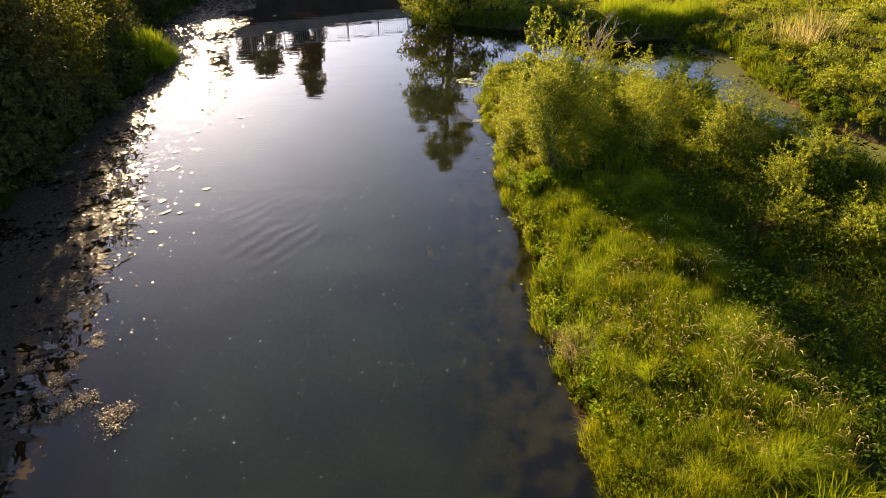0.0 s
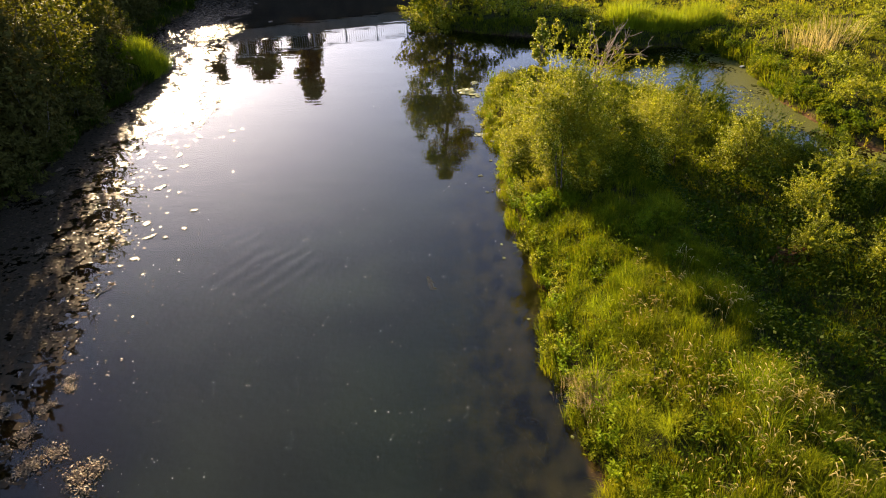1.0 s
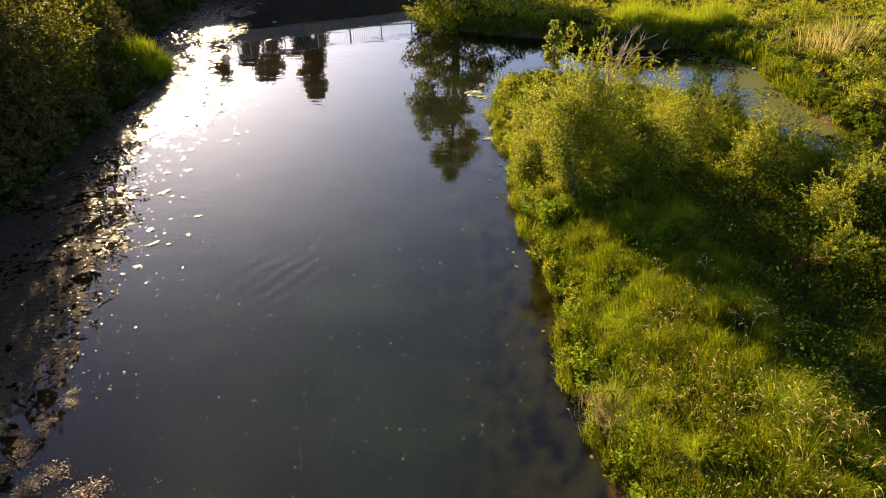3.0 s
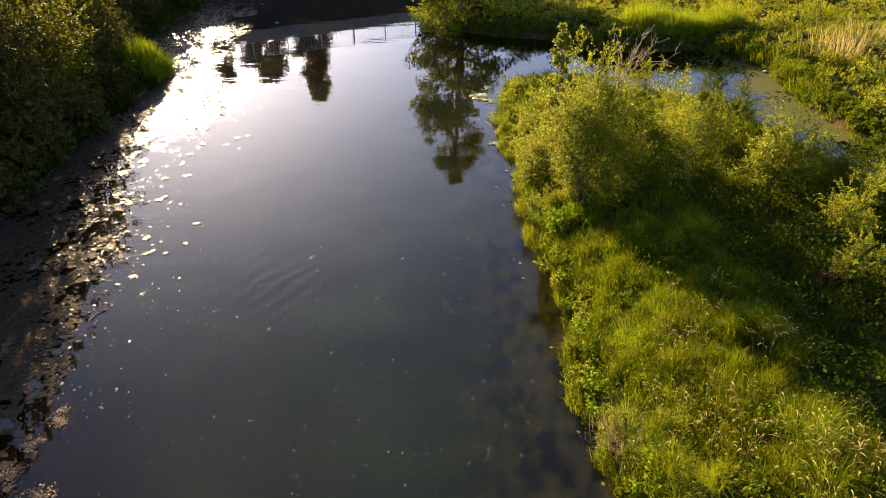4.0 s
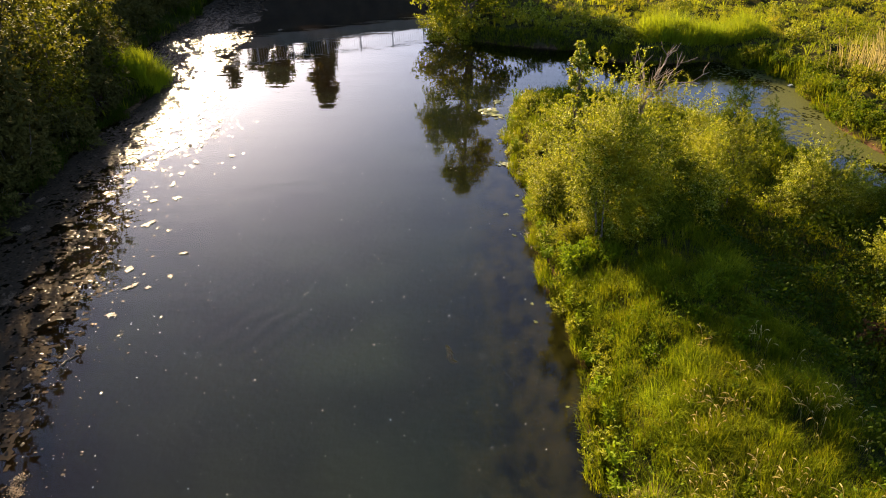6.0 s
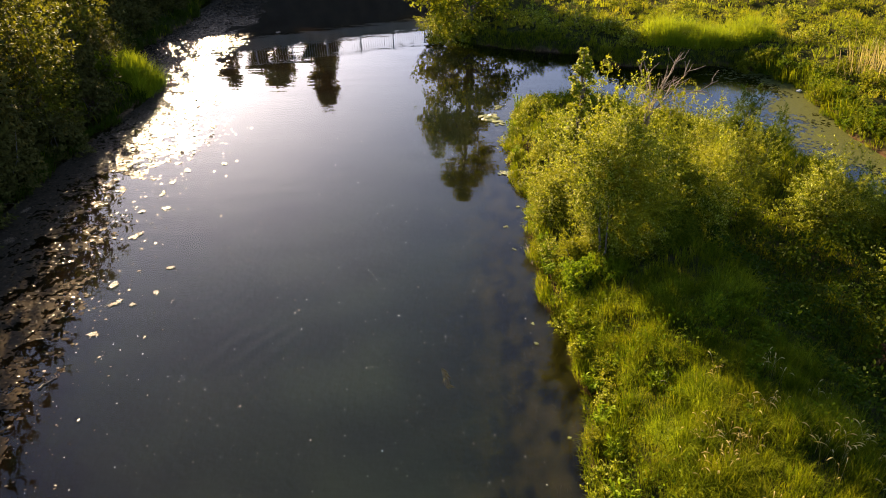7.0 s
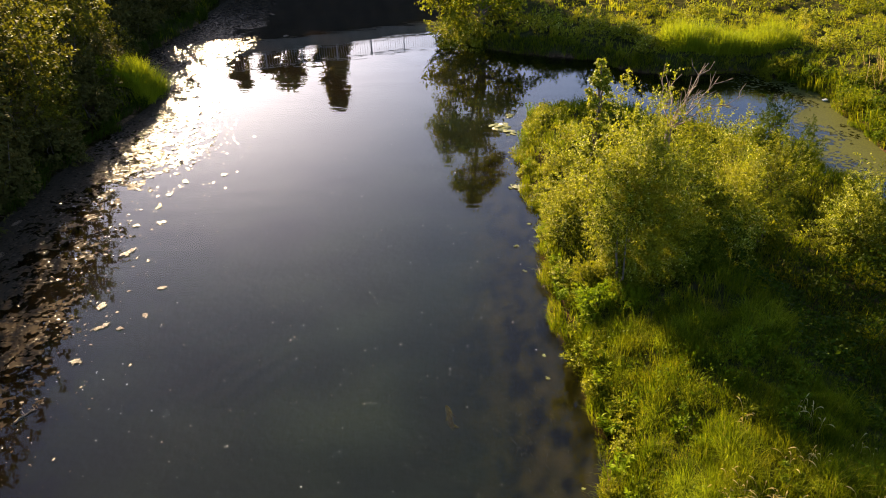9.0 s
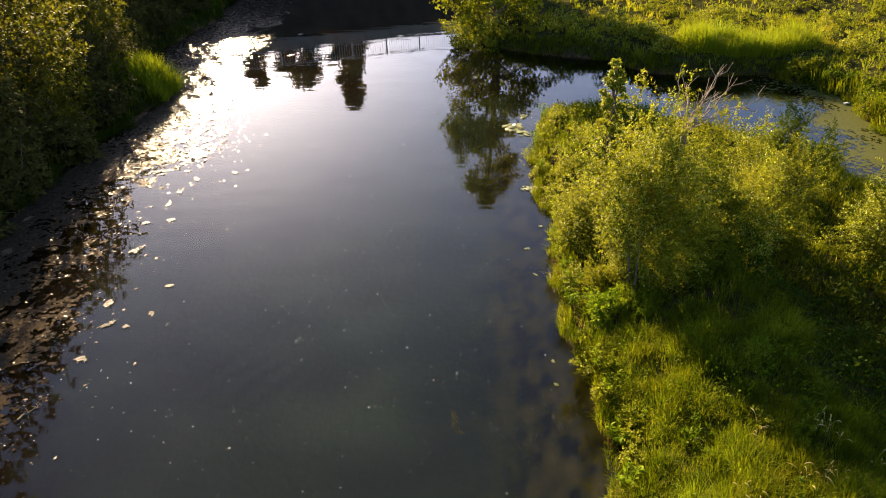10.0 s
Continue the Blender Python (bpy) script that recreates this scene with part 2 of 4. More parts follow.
# ---- mesh helpers ----


def mesh_np(name, verts, tris=None, quads=None, material=None, smooth=False):
    verts = np.asarray(verts, dtype=np.float32).reshape(-1, 3)
    parts = [np.asarray(q, dtype=np.int32) for q in (quads, tris) if q is not None and len(q)]
    loops = np.concatenate([p.ravel() for p in parts])
    sizes = np.concatenate([np.full(len(p), p.shape[1], dtype=np.int32) for p in parts])
    starts = np.concatenate([[0], np.cumsum(sizes)[:-1]]).astype(np.int32)
    me = bpy.data.meshes.new(name)
    me.vertices.add(len(verts))
    me.vertices.foreach_set("co", verts.ravel())
    me.loops.add(len(loops))
    me.loops.foreach_set("vertex_index", loops)
    me.polygons.add(len(sizes))
    me.polygons.foreach_set("loop_start", starts)
    me.polygons.foreach_set("loop_total", sizes)
    me.polygons.foreach_set("use_smooth", np.full(len(sizes), smooth))
    me.update(calc_edges=True)
    if material:
        me.materials.append(material)
    return me


def part_of(name, me, parent, label=""):
    ob = new(name, me)
    ob.parent = parent
    return tagged(ob, label)


def thing(name, at, label, category, group="", kind=""):
    ob = new(name)
    ob.location = at
    ob.empty_display_size = 0.2
    return tagged(ob, label, category, group, kind)


def box_mesh(name, lo, hi, material, edge=0.0):
    bm = bmesh.new()
    bmesh.ops.create_cube(bm, size=1)
    for v in bm.verts:
        v.co = Vector([lo[i] if v.co[i] < 0 else hi[i] for i in range(3)])
    if edge:
        bmesh.ops.bevel(bm, geom=bm.edges[:], offset=edge, segments=2, affect="EDGES")
    me = bpy.data.meshes.new(name)
    bm.to_mesh(me)
    bm.free()
    me.materials.append(material)
    return me


def tubes(paths, sides=6):
    """Tapered tubes along paths of (x, y, z, radius): verts and quads."""
    verts, quads, base = [], [], 0
    for path in paths:
        p = np.array(path, dtype=float)
        for i, (x, y, z, r) in enumerate(p):
            d = p[min(i + 1, len(p) - 1), :3] - p[max(i - 1, 0), :3]
            d = d / (np.linalg.norm(d) + 1e-9)
            a = np.cross(d, (0.31, 0.95, 0.05)); a /= np.linalg.norm(a) + 1e-9
            b = np.cross(d, a)
            for k in range(sides):
                w = 2 * math.pi * k / sides
                verts.append(p[i, :3] + r * (math.cos(w) * a + math.sin(w) * b))
        for i in range(len(p) - 1):
            for k in range(sides):
                k2 = (k + 1) % sides
                quads.append((base + i * sides + k, base + i * sides + k2, base + (i + 1) * sides + k2, base + (i + 1) * sides + k))
        base += len(p) * sides
    return np.array(verts), np.array(quads)


def vnoise(x, y, scale, seed):
    """Smooth value noise in 0..1 on arrays."""
    tab = np.random.RandomState(seed).rand(64, 64)
    u, v = x / scale, y / scale
    i, j = np.floor(u).astype(int), np.floor(v).astype(int)
    fx, fy = u - i, v - j
    fx, fy = fx * fx * (3 - 2 * fx), fy * fy * (3 - 2 * fy)
    g = lambda a, b: tab[a % 64, b % 64]
    return (g(i, j) * (1 - fx) + g(i + 1, j) * fx) * (1 - fy) + (g(i, j + 1) * (1 - fx) + g(i + 1, j + 1) * fx) * fy


def unit(v):
    return v / (np.linalg.norm(v, axis=1, keepdims=True) + 1e-9)


def leaf_cloud(P, rng, length, width, droop=0.0, outward=None):
    """One folded leaf of four corners at each point of P, its face turned roughly outward and up."""
    n = len(P)
    nor = unit(rng.normal(size=(n, 3)) * 0.55 + (0, 0, 0.45) + (0 if outward is None else outward))
    d = unit(rng.normal(size=(n, 3)) + (0, 0, -droop))
    side = unit(np.cross(d, nor))
    d = np.cross(nor, side)
    L = (length * (0.6 + 0.8 * rng.rand(n)))[:, None]
    W = L * width / np.mean(length)
    mid = P + d * L * 0.45 - nor * L * 0.06
    V = np.stack([P, mid + side * W / 2, P + d * L, mid - side * W / 2], axis=1)
    Q = np.arange(n * 4).reshape(n, 4)
    return V.reshape(-1, 3), Q


def blades(P, rng, height, width, lean, turn=None):
    """Grass blades: a bent strip and a tip at each root."""
    n = len(P)
    a = rng.rand(n) * 2 * math.pi if turn is None else turn
    out = np.stack([np.cos(a), np.sin(a), np.zeros(n)], axis=1)
    b = a + math.pi / 2 + rng.normal(size=n) * 0.5
    side = np.stack([np.cos(b), np.sin(b), np.zeros(n)], axis=1)
    H, W, K = height[:, None], width[:, None], lean[:, None]
    up = np.array([[0, 0, 1.0]])
    p1 = P + out * H * K * 0.38 + up * H * 0.66
    p2 = P + out * H * K * 1.05 + up * H * (1 - 0.28 * K)
    V = np.stack([P - side * W / 2, P + side * W / 2, p1 - side * W * 0.42, p1 + side * W * 0.42, p2], axis=1)
    i = np.arange(n)[:, None] * 5
    return V.reshape(-1, 3), i + [[0, 1, 3, 2]], i + [[2, 3, 4]]


# ---- ground and water ----
RIGHT_BANK = [(2.9, -60), (2.75, 4), (2.5, 7.6), (2.35, 9), (2.1, 10), (2.15, 12.6), (2.1, 14.4), (1.9, 15.8), (1.6, 17.5), (1.5, 20), (1.45, 22.8), (1.15, 24.5), (1.1, 27), (1.45, 30), (2.1, 31.6), (3.2, 31.8)]
BACKWATER_NEAR = [(4.6, 31.0), (6.3, 29.9), (8.6, 28.3), (10.3, 26.3), (11.2, 24), (11.6, 21.5), (11.9, 19.6), (13, 18.5), (16, 17), (22, 15), (60, 5)]
BACKWATER_FAR = [(60, 10), (22, 18), (15.6, 20), (14.4, 22.6), (13.9, 25), (13.7, 27), (13.9, 30), (14.3, 33), (13.6, 35.4), (12, 36.8), (9.5, 36.4), (6.8, 37.2), (5.2, 39.6), (1.5, 40.8), (-0.8, 42.6), (-2.8, 46), (-3, 56), (-2, 74)]
LEFT_BANK = [(-27, 64), (-22, 60), (-19.5, 50), (-19.7, 41), (-18, 37.5), (-15.9, 35.3), (-15.2, 33), (-15.2, 25), (-14.6, 18), (-14.2, 10), (-13.8, -60)]
SHORE = np.array(RIGHT_BANK + BACKWATER_NEAR + BACKWATER_FAR + LEFT_BANK, dtype=float)


def shore_distance(x, y):
    """Metres from the waterline: positive on land, negative in the water."""
    x, y = np.asarray(x, float), np.asarray(y, float)
    best, inside = np.full(x.shape, 1e9), np.zeros(x.shape, bool)
    for (ax, ay), (bx, by) in zip(SHORE, np.roll(SHORE, -1, axis=0)):
        ux, uy = bx - ax, by - ay
        t = np.clip(((x - ax) * ux + (y - ay) * uy) / (ux * ux + uy * uy), 0, 1)
        best = np.minimum(best, np.hypot(x - ax - t * ux, y - ay - t * uy))
        if ay != by:
            inside ^= ((ay > y) != (by > y)) & (x < ax + (y - ay) / (by - ay) * ux)
    return np.where(inside, -best, best)


def bank_line(y):
    """Where the spit's river bank runs, by y."""
    return np.interp(y, [p[1] for p in RIGHT_BANK], [p[0] for p in RIGHT_BANK])


def spit_edge(y):
    """Where the spit ends towards the backwater and the meadow, by y."""
    return np.interp(y, [4, 19, 22, 26, 29, 32], [14, 12, 11.8, 10.5, 7, 3.5])


def ground_height(x, y):
    w = -vnoise(x, y, 1.1, 3) * 0.3
    d = shore_distance(x, y) + w * np.exp(-np.maximum(np.abs(y) - 60, 0))
    lump = vnoise(x, y, 2.3, 5) * 0.24 + vnoise(x, y, 0.85, 6) * 0.34
    land = 0.03 + (0.55 + lump) * (1 - np.exp(-np.maximum(d, 0) / 0.55)) + np.minimum(np.maximum(d - 20, 0) * 0.01, 1.5)
    # the raised back of the spit, falling to a damp hollow behind it
    rise = np.interp(x - bank_line(y), [0, 0.35, 1, 2, 2.8, 3.4, 4.2, 5.0, 6.5], [0.05, 0.18, 0.50, 0.95, 1.22, 1.25, 0.92, 0.46, 0.33])
    back = (rise * np.interp(y, [16, 20, 26], [1, 0.75, 0.45]) + (lump - 0.29) * 0.6) * (1 - np.exp(-np.maximum(d, 0) / 0.3)) + 0.03
    land = np.where(y < 33, land + (back - land) * np.clip((spit_edge(y) - x) / 2, 0, 1), land)
    bed = -(0.06 + 1.5 * (1 - np.exp(-np.maximum(-d, 0) / 2.1)) + 0.25 * vnoise(x, y, 1.7, 8) * (1 - np.exp(-np.maximum(-d, 0))))
    return np.where(d > 0, land, bed)


def spaced(lo, a, b, hi, step):
    mid = np.arange(a, b, step)
    k = np.linspace(0, 1, 26)[1:] ** 2.6
    return np.concatenate([(a - k * (a - lo))[::-1], mid, b + k * (hi - b)])


gx, gy = spaced(-1500, -24, 26, 1500, 0.28), spaced(-1500, 2, 60, 1500, 0.3)
X, Y = np.meshgrid(gx, gy)
Z = ground_height(X, Y)
nx, ny = len(gx), len(gy)
idx = np.arange(nx * ny).reshape(ny, nx)
quads = np.stack([idx[:-1, :-1], idx[:-1, 1:], idx[1:, 1:], idx[1:, :-1]], axis=-1).reshape(-1, 4)
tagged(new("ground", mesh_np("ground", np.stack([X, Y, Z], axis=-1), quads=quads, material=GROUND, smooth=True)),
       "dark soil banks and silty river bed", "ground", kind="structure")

wx, wy = np.linspace(-60, 60, 25), np.linspace(-60, 74, 27)
X, Y = np.meshgrid(wx, wy)
idx = np.arange(X.size).reshape(X.shape)
quads = np.stack([idx[:-1, :-1], idx[:-1, 1:], idx[1:, 1:], idx[1:, :-1]], axis=-1).reshape(-1, 4)
water = tagged(new("water", mesh_np("water", np.stack([X, Y, 0 * X], axis=-1), quads=quads, material=WATER)),
               "calm grey-green river water mirroring the sky", "water", kind="structure")
water.visible_shadow = False

# ---- grass ----


def grass_field(name, label, lo, hi, tufts, per_tuft, height, width, material, seed, near=0.0, keep=None, lean=0.55, hvar=0.5):
    rng = np.random.RandomState(seed)
    x, y = lo[0] + rng.rand(tufts) * (hi[0] - lo[0]), lo[1] + rng.rand(tufts) * (hi[1] - lo[1])
    ok = shore_distance(x, y) > near
    if keep is not None:
        ok &= keep(x, y)
    x, y = x[ok], y[ok]
    hh = height * (1 - hvar + hvar * 1.3 * vnoise(x, y, 1.3, seed + 1)) * (0.75 + 0.5 * rng.rand(len(x))) * (0.3 + 1.4 * vnoise(x, y, 0.36, seed + 2))
    n = per_tuft
    a = rng.rand(len(x), n) * 2 * math.pi
    r = 0.14 * np.sqrt(rng.rand(len(x), n)) * height / 0.6
    bx, by = (x[:, None] + r * np.cos(a)).ravel(), (y[:, None] + r * np.sin(a)).ravel()
    P = np.stack([bx, by, ground_height(bx, by) - 0.03], axis=1)
    h = np.repeat(hh, n) * (0.55 + 0.6 * rng.rand(len(bx)))
    V, Q, T = blades(P, rng, h, width * (0.7 + 0.6 * rng.rand(len(bx))), lean * (0.3 + rng.rand(len(bx))), a.ravel() + rng.normal(size=len(bx)) * 0.6)
    return tagged(new(name, mesh_np(name, V, T, Q, material)), label, "grass", kind="stuff")


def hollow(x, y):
    """The damp hollow behind the bank, its leaf growth darkened to stand for shade."""
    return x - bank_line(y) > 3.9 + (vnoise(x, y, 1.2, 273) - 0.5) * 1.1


def spit(x, y):
    """The tongue of land between river and backwater."""
    return (x > 0.8) & (x < spit_edge(y)) & (y < 33)


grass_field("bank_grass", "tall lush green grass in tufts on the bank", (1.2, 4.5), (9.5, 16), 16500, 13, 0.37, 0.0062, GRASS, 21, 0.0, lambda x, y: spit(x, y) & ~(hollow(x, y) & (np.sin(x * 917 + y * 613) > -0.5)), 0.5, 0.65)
grass_field("bank_grass", "tall lush green grass among the bushes", (0.8, 16), (12.5, 33), 6500, 10, 0.42, 0.011, GRASS, 22, 0.0, spit)
grass_field("bank_grass", "shaded rough grass on the damp ground", (9.5, 3), (17, 19), 2300, 9, 0.55, 0.016, GRASS, 23, 0.0)
grass_field("bank_grass", "tall green grass on the bank", (1.5, 0), (10, 4.6), 1300, 10, 0.5, 0.018, GRASS, 29, 0.0)
grass_field("grass_tussock", "pale long-bladed tussocks standing in the bank grass", (2.2, 4.5), (8.5, 16.5), 620, 85, 0.44, 0.0050, SEDGE, 31, 0.25, lambda x, y: spit(x, y) & ~hollow(x, y) & (vnoise(x, y, 0.9, 35) > 0.42), 0.95, 0.4)
far_side = lambda x, y: (y > 21 - 0.3 * x) & (x > -1.5)
grass_field("meadow_grass", "sunlit rough meadow grass beyond the backwater", (-2, 16), (34, 46), 12500, 9, 0.36, 0.017, MEADOW, 24, 0.05, far_side, 0.6, 0.7)
grass_field("meadow_grass", "sunlit rough meadow grass far off", (-2, 46), (60, 90), 5000, 7, 0.45, 0.046, MEADOW, 25, 0.1, far_side, 0.6, 0.7)
grass_field("bank_grass", "rough grass under the shrubs of the bank", (-24, 12), (-14, 62), 800, 8, 0.6, 0.04, GRASS, 26, 0.1)

def shore_fringe(name, label, line, count, height, width, material, seed, back=0.35, lean=0.2):
    """Blades along a stretch of shore that hang out over the water."""
    rng = np.random.RandomState(seed)
    line = np.array(line, dtype=float)
    step = np.hypot(*np.diff(line, axis=0).T)
    run = np.concatenate([[0], np.cumsum(step)])
    u = rng.rand(count) * run[-1]
    x, y = np.interp(u, run, line[:, 0]), np.interp(u, run, line[:, 1])
    e = 0.3
    gx_, gy_ = shore_distance(x + e, y) - shore_distance(x - e, y), shore_distance(x, y + e) - shore_distance(x, y - e)
    k = np.hypot(gx_, gy_) + 1e-6
    off = 0.05 + (vnoise(u, u * 0, 0.7, seed) - 0.55) * 0.7 + back * rng.rand(count)
    x, y = x + gx_ / k * off, y + gy_ / k * off
    P = np.stack([x, y, np.maximum(ground_height(x, y), 0.02)], axis=1)
    h = height * (0.4 + 0.9 * vnoise(x, y, 0.8, seed + 1)) * (0.6 + 0.6 * rng.rand(count))
    V, Q, T = blades(P, rng, h, width * (0.7 + 0.6 * rng.rand(count)), lean + 0.7 * rng.rand(count), np.arctan2(-gy_, -gx_) + rng.normal(size=count) * 0.9)
    return tagged(new(name, mesh_np(name, V, T, Q, material)), label, "grass", kind="stuff")


shore_fringe("bank_fringe", "long grass hanging over the water's edge", RIGHT_BANK[1:], 6500, 0.34, 0.011, GRASS, 28)
shore_fringe("bank_fringe", "rank grass hanging over the backwater", BACKWATER_NEAR[:8], 4000, 0.5, 0.016, GRASS, 30)
shore_fringe("bank_fringe", "rank grass and sedge hanging over the far bank", BACKWATER_FAR[3:-1], 16000, 0.34, 0.014, GRASS, 33, 0.8, 0.4)
# this fringe takes the near-black leaf to read as shaded
shore_fringe("bank_fringe", "rank grass hanging from the wooded bank, coloured dark for its shade", LEFT_BANK[1:10], 9000, 0.5, 0.02, SHADELEAF, 34, 0.8, 0.4)

# ---- shrubs and trees ----


def shrub(name, at, size, leaves, leaf, material, seed, label, category="shrub", group="", stems=7, lobes=16, rough=0.54, shoot=0.0, per=11, vase=0.0):
    """A bush: stems from one foot, and a lumpy dome of leafy shoots that point outward and up."""
    rng = np.random.RandomState(seed)
    rx, ry, h = size
    z0 = float(ground_height(np.array([at[0]]), np.array([at[1]]))[0]) - 0.05
    z0 = max(z0, -0.15)
    root = thing(name, (at[0], at[1], z0), label, category, group)
    n = leaves // per
    shoot = shoot or 0.1 + 0.13 * min(rx, ry, h)
    d = unit(rng.normal(size=(n, 3)))
    d[:, 2] = np.abs(d[:, 2]) * 1.1 - 0.16
    d = unit(d)
    lobe = unit(rng.normal(size=(lobes, 3)))
    lobe[:, 2] = np.abs(lobe[:, 2]) - 0.05
    tall = 0.55 + 0.45 * rng.rand(lobes)
    near = np.exp((d @ unit(lobe).T - 1) / 0.045) * tall
    swell = 1 - rough + 1.12 * rough * near.max(axis=1) + 0.03 * rng.normal(size=n)
    deep = 1 - 0.5 * rng.rand(n) ** 1.8
    box = d / (np.abs(d) ** 2.3).sum(axis=1, keepdims=True) ** (1 / 2.3)
    room = np.maximum(np.array([rx * 1.05, ry * 1.05, h * 1.14]) - shoot * np.array([0.3, 0.3, 0.5]), 0.05)
    B = box * (swell * deep)[:, None] * room
    B[:, 2] = np.maximum(B[:, 2] + 0.07 * h, 0.04 * h)
    low = np.clip(1 - B[:, 2] / (0.75 * h), 0, 1)
    B[:, :2] *= (1 - vase * low)[:, None]
    B[:, 0] += 1.2 * vase * low
    e = unit(d * (1, 1, 0.7) + (0, 0, 0.45) + rng.normal(size=(n, 3)) * 0.42)
    run = shoot * (0.45 + 0.95 * rng.rand(n))
    tips = np.repeat(B, per, axis=0)
    E, L = np.repeat(e, per, axis=0), np.repeat(run, per)[:, None]
    u = np.tile((np.arange(per) + 0.6) / per, n)[:, None] + 0.05 * rng.normal(size=(n * per, 1))
    P = tips + E * L * (u - 0.25) - np.array([0, 0, 1.0]) * L * 0.22 * u * u
    P[:, 2] = np.maximum(P[:, 2], 0.02)
    m = n * per
    flank = unit(np.cross(E, rng.normal(size=(m, 3))))
    way = unit(E * 0.6 + flank * 0.8 + (0, 0, -0.15))
    nor = unit(E * 0.5 + (0, 0, 0.55) + rng.normal(size=(m, 3)) * 0.55)
    side = unit(np.cross(way, nor))
    size_of = (leaf * (0.55 + 0.75 * rng.rand(m)) * (1.12 - 0.5 * np.abs(u[:, 0] - 0.35)))[:, None]
    mid = P + way * size_of * 0.45 - np.cross(side, way) * size_of * 0.08
    V = np.stack([P, mid + side * size_of * 0.25, P + way * size_of, mid - side * size_of * 0.25], axis=1)
    part_of("crown", mesh_np("crown", V.reshape(-1, 3), None, np.arange(m * 4).reshape(m, 4), material), root)
    for k in range(stems):
        tip = B[rng.randint(n)]
        half = tip * (0.35, 0.35, 0.5) + rng.normal(size=3) * 0.06 * h
        r = 0.010 + 0.007 * h
        path = [(rng.normal() * 0.1, rng.normal() * 0.1, -0.1, r), (*(half * 0.5), r * 0.8), (*half, r * 0.6), (*((half + tip) / 2), r * 0.4), (*tip, r * 0.15)]
        v, qd = tubes([path], 5)
        part_of("stem", mesh_np("stem", v, None, qd, BARK, True), root)
    return root


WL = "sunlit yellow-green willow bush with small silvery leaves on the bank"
SHADY = "willow bush hanging to the grass, darker leaf for its shaded side"
BUSHES = [
    # x, y, half widths, height, leaves, material, label
    (3.1, 17.6, 1.8, 1.4, 4.65, 88000, WILLOW, WL),
    # darker leaf here deepens the shaded hollow between the willows
    (4.6, 18.6, 1.1, 1.0, 3.4, 26000, ALDER, "bush between the willows, dark green leaf for the shaded hollow there"),
    (5.5, 18.9, 1.5, 1.2, 3.0, 42000, WILLOW, WL),
    # these two get the darker leaf to look like the willows' shaded front
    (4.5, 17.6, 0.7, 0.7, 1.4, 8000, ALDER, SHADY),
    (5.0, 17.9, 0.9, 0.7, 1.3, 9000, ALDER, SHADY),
    (2.2, 20.4, 1.0, 1.2, 1.9, 13000, WILLOW, "slender sunlit willow bush near the water"),
    (2.5, 17.8, 0.7, 0.8, 1.1, 7000, ALDER, "low sunlit green bush above the water"),
    (3.3, 16.8, 0.7, 0.6, 0.5, 4000, HERB, "low green shoots in the sunlit grass"),
    (2.5, 16.9, 0.7, 0.6, 0.8, 5000, HERB, "low green herbs at the foot of the willow"),
    (2.0, 18.6, 0.5, 1.0, 0.6, 6000, WILLOW, "low sunlit willow bush hanging over the water"),
    (2.3, 21.3, 1.0, 1.4, 1.9, 14000, WILLOW, "sunlit willow bush leaning over the water"),
    (2.4, 24.2, 1.2, 1.9, 1.3, 11000, WILLOW, "low sunlit willow bush beside the river"),
    (3.4, 26.8, 1.3, 1.6, 1.0, 8000, WILLOW, "low sunlit willow bush at the tip of the spit"),
    (2.3, 29.8, 0.9, 1.3, 0.8, 6000, WILLOW, "low sunlit willow bush at the tip of the spit"),
    (4.6, 22.2, 1.4, 1.6, 2.2, 15000, WILLOW, WL),
    (6.4, 21.3, 1.2, 1.1, 3.4, 20000, WILLOW, "upright willow bush behind the others"),
    (7.2, 20.0, 1.0, 1.0, 2.1, 11000, ALDER, "low green bush between the willows"),
    (9.5, 19.5, 1.9, 1.5, 2.3, 42000, WILLOW, "rounded pale green willow bush beside the backwater"),
    (8.4, 22.9, 1.5, 1.1, 2.4, 16000, WILLOW, "pale green willow bush beside the backwater"),
    (7.0, 24.4, 1.3, 1.2, 1.6, 8000, ALDER, "low green bush beside the backwater"),
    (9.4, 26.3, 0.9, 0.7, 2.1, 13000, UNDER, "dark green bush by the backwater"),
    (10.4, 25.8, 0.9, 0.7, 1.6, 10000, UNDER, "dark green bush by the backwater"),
    (9.5, 15.9, 1.0, 0.9, 1.9, 12000, WILLOW, "low green bush on the damp ground"),
    (11.2, 17.0, 1.3, 1.2, 2.2, 14000, WILLOW, "low green bush on the damp ground"),
    (11.2, 19.2, 1.0, 0.9, 1.6, 10000, WILLOW, "pale green willow bush beside the backwater"),
    (12.0, 19.0, 0.9, 0.7, 1.0, 7000, WILLOW, "low green bush at the edge of the backwater"),
    (8.9, 13.9, 0.9, 0.8, 1.7, 10000, WILLOW, "low green bush on the damp ground"),
    (10.8, 13.4, 1.5, 1.5, 1.5, 12000, WILLOW, "low green bush on the damp ground"),
]
for i, (x, y, rx, ry, h, count, material, label) in enumerate(BUSHES):
    shrub("willow_bush", (x, y), (rx, ry, h), count, 0.058, material, 330 + i, label, group="willow bushes", shoot=0.22 + 0.06 * h, stems=6, per=22, lobes=9 + int(2.2 * h), rough=0.48 if h > 3 else 0.56, vase=0.45 if h > 4 else 0.0)
LB = "dense shrub overhanging the river, leaves darkened for its own shade"
LIT = "shrub on the wooded bank, paler leaf for its sunlit yellow-green edges"
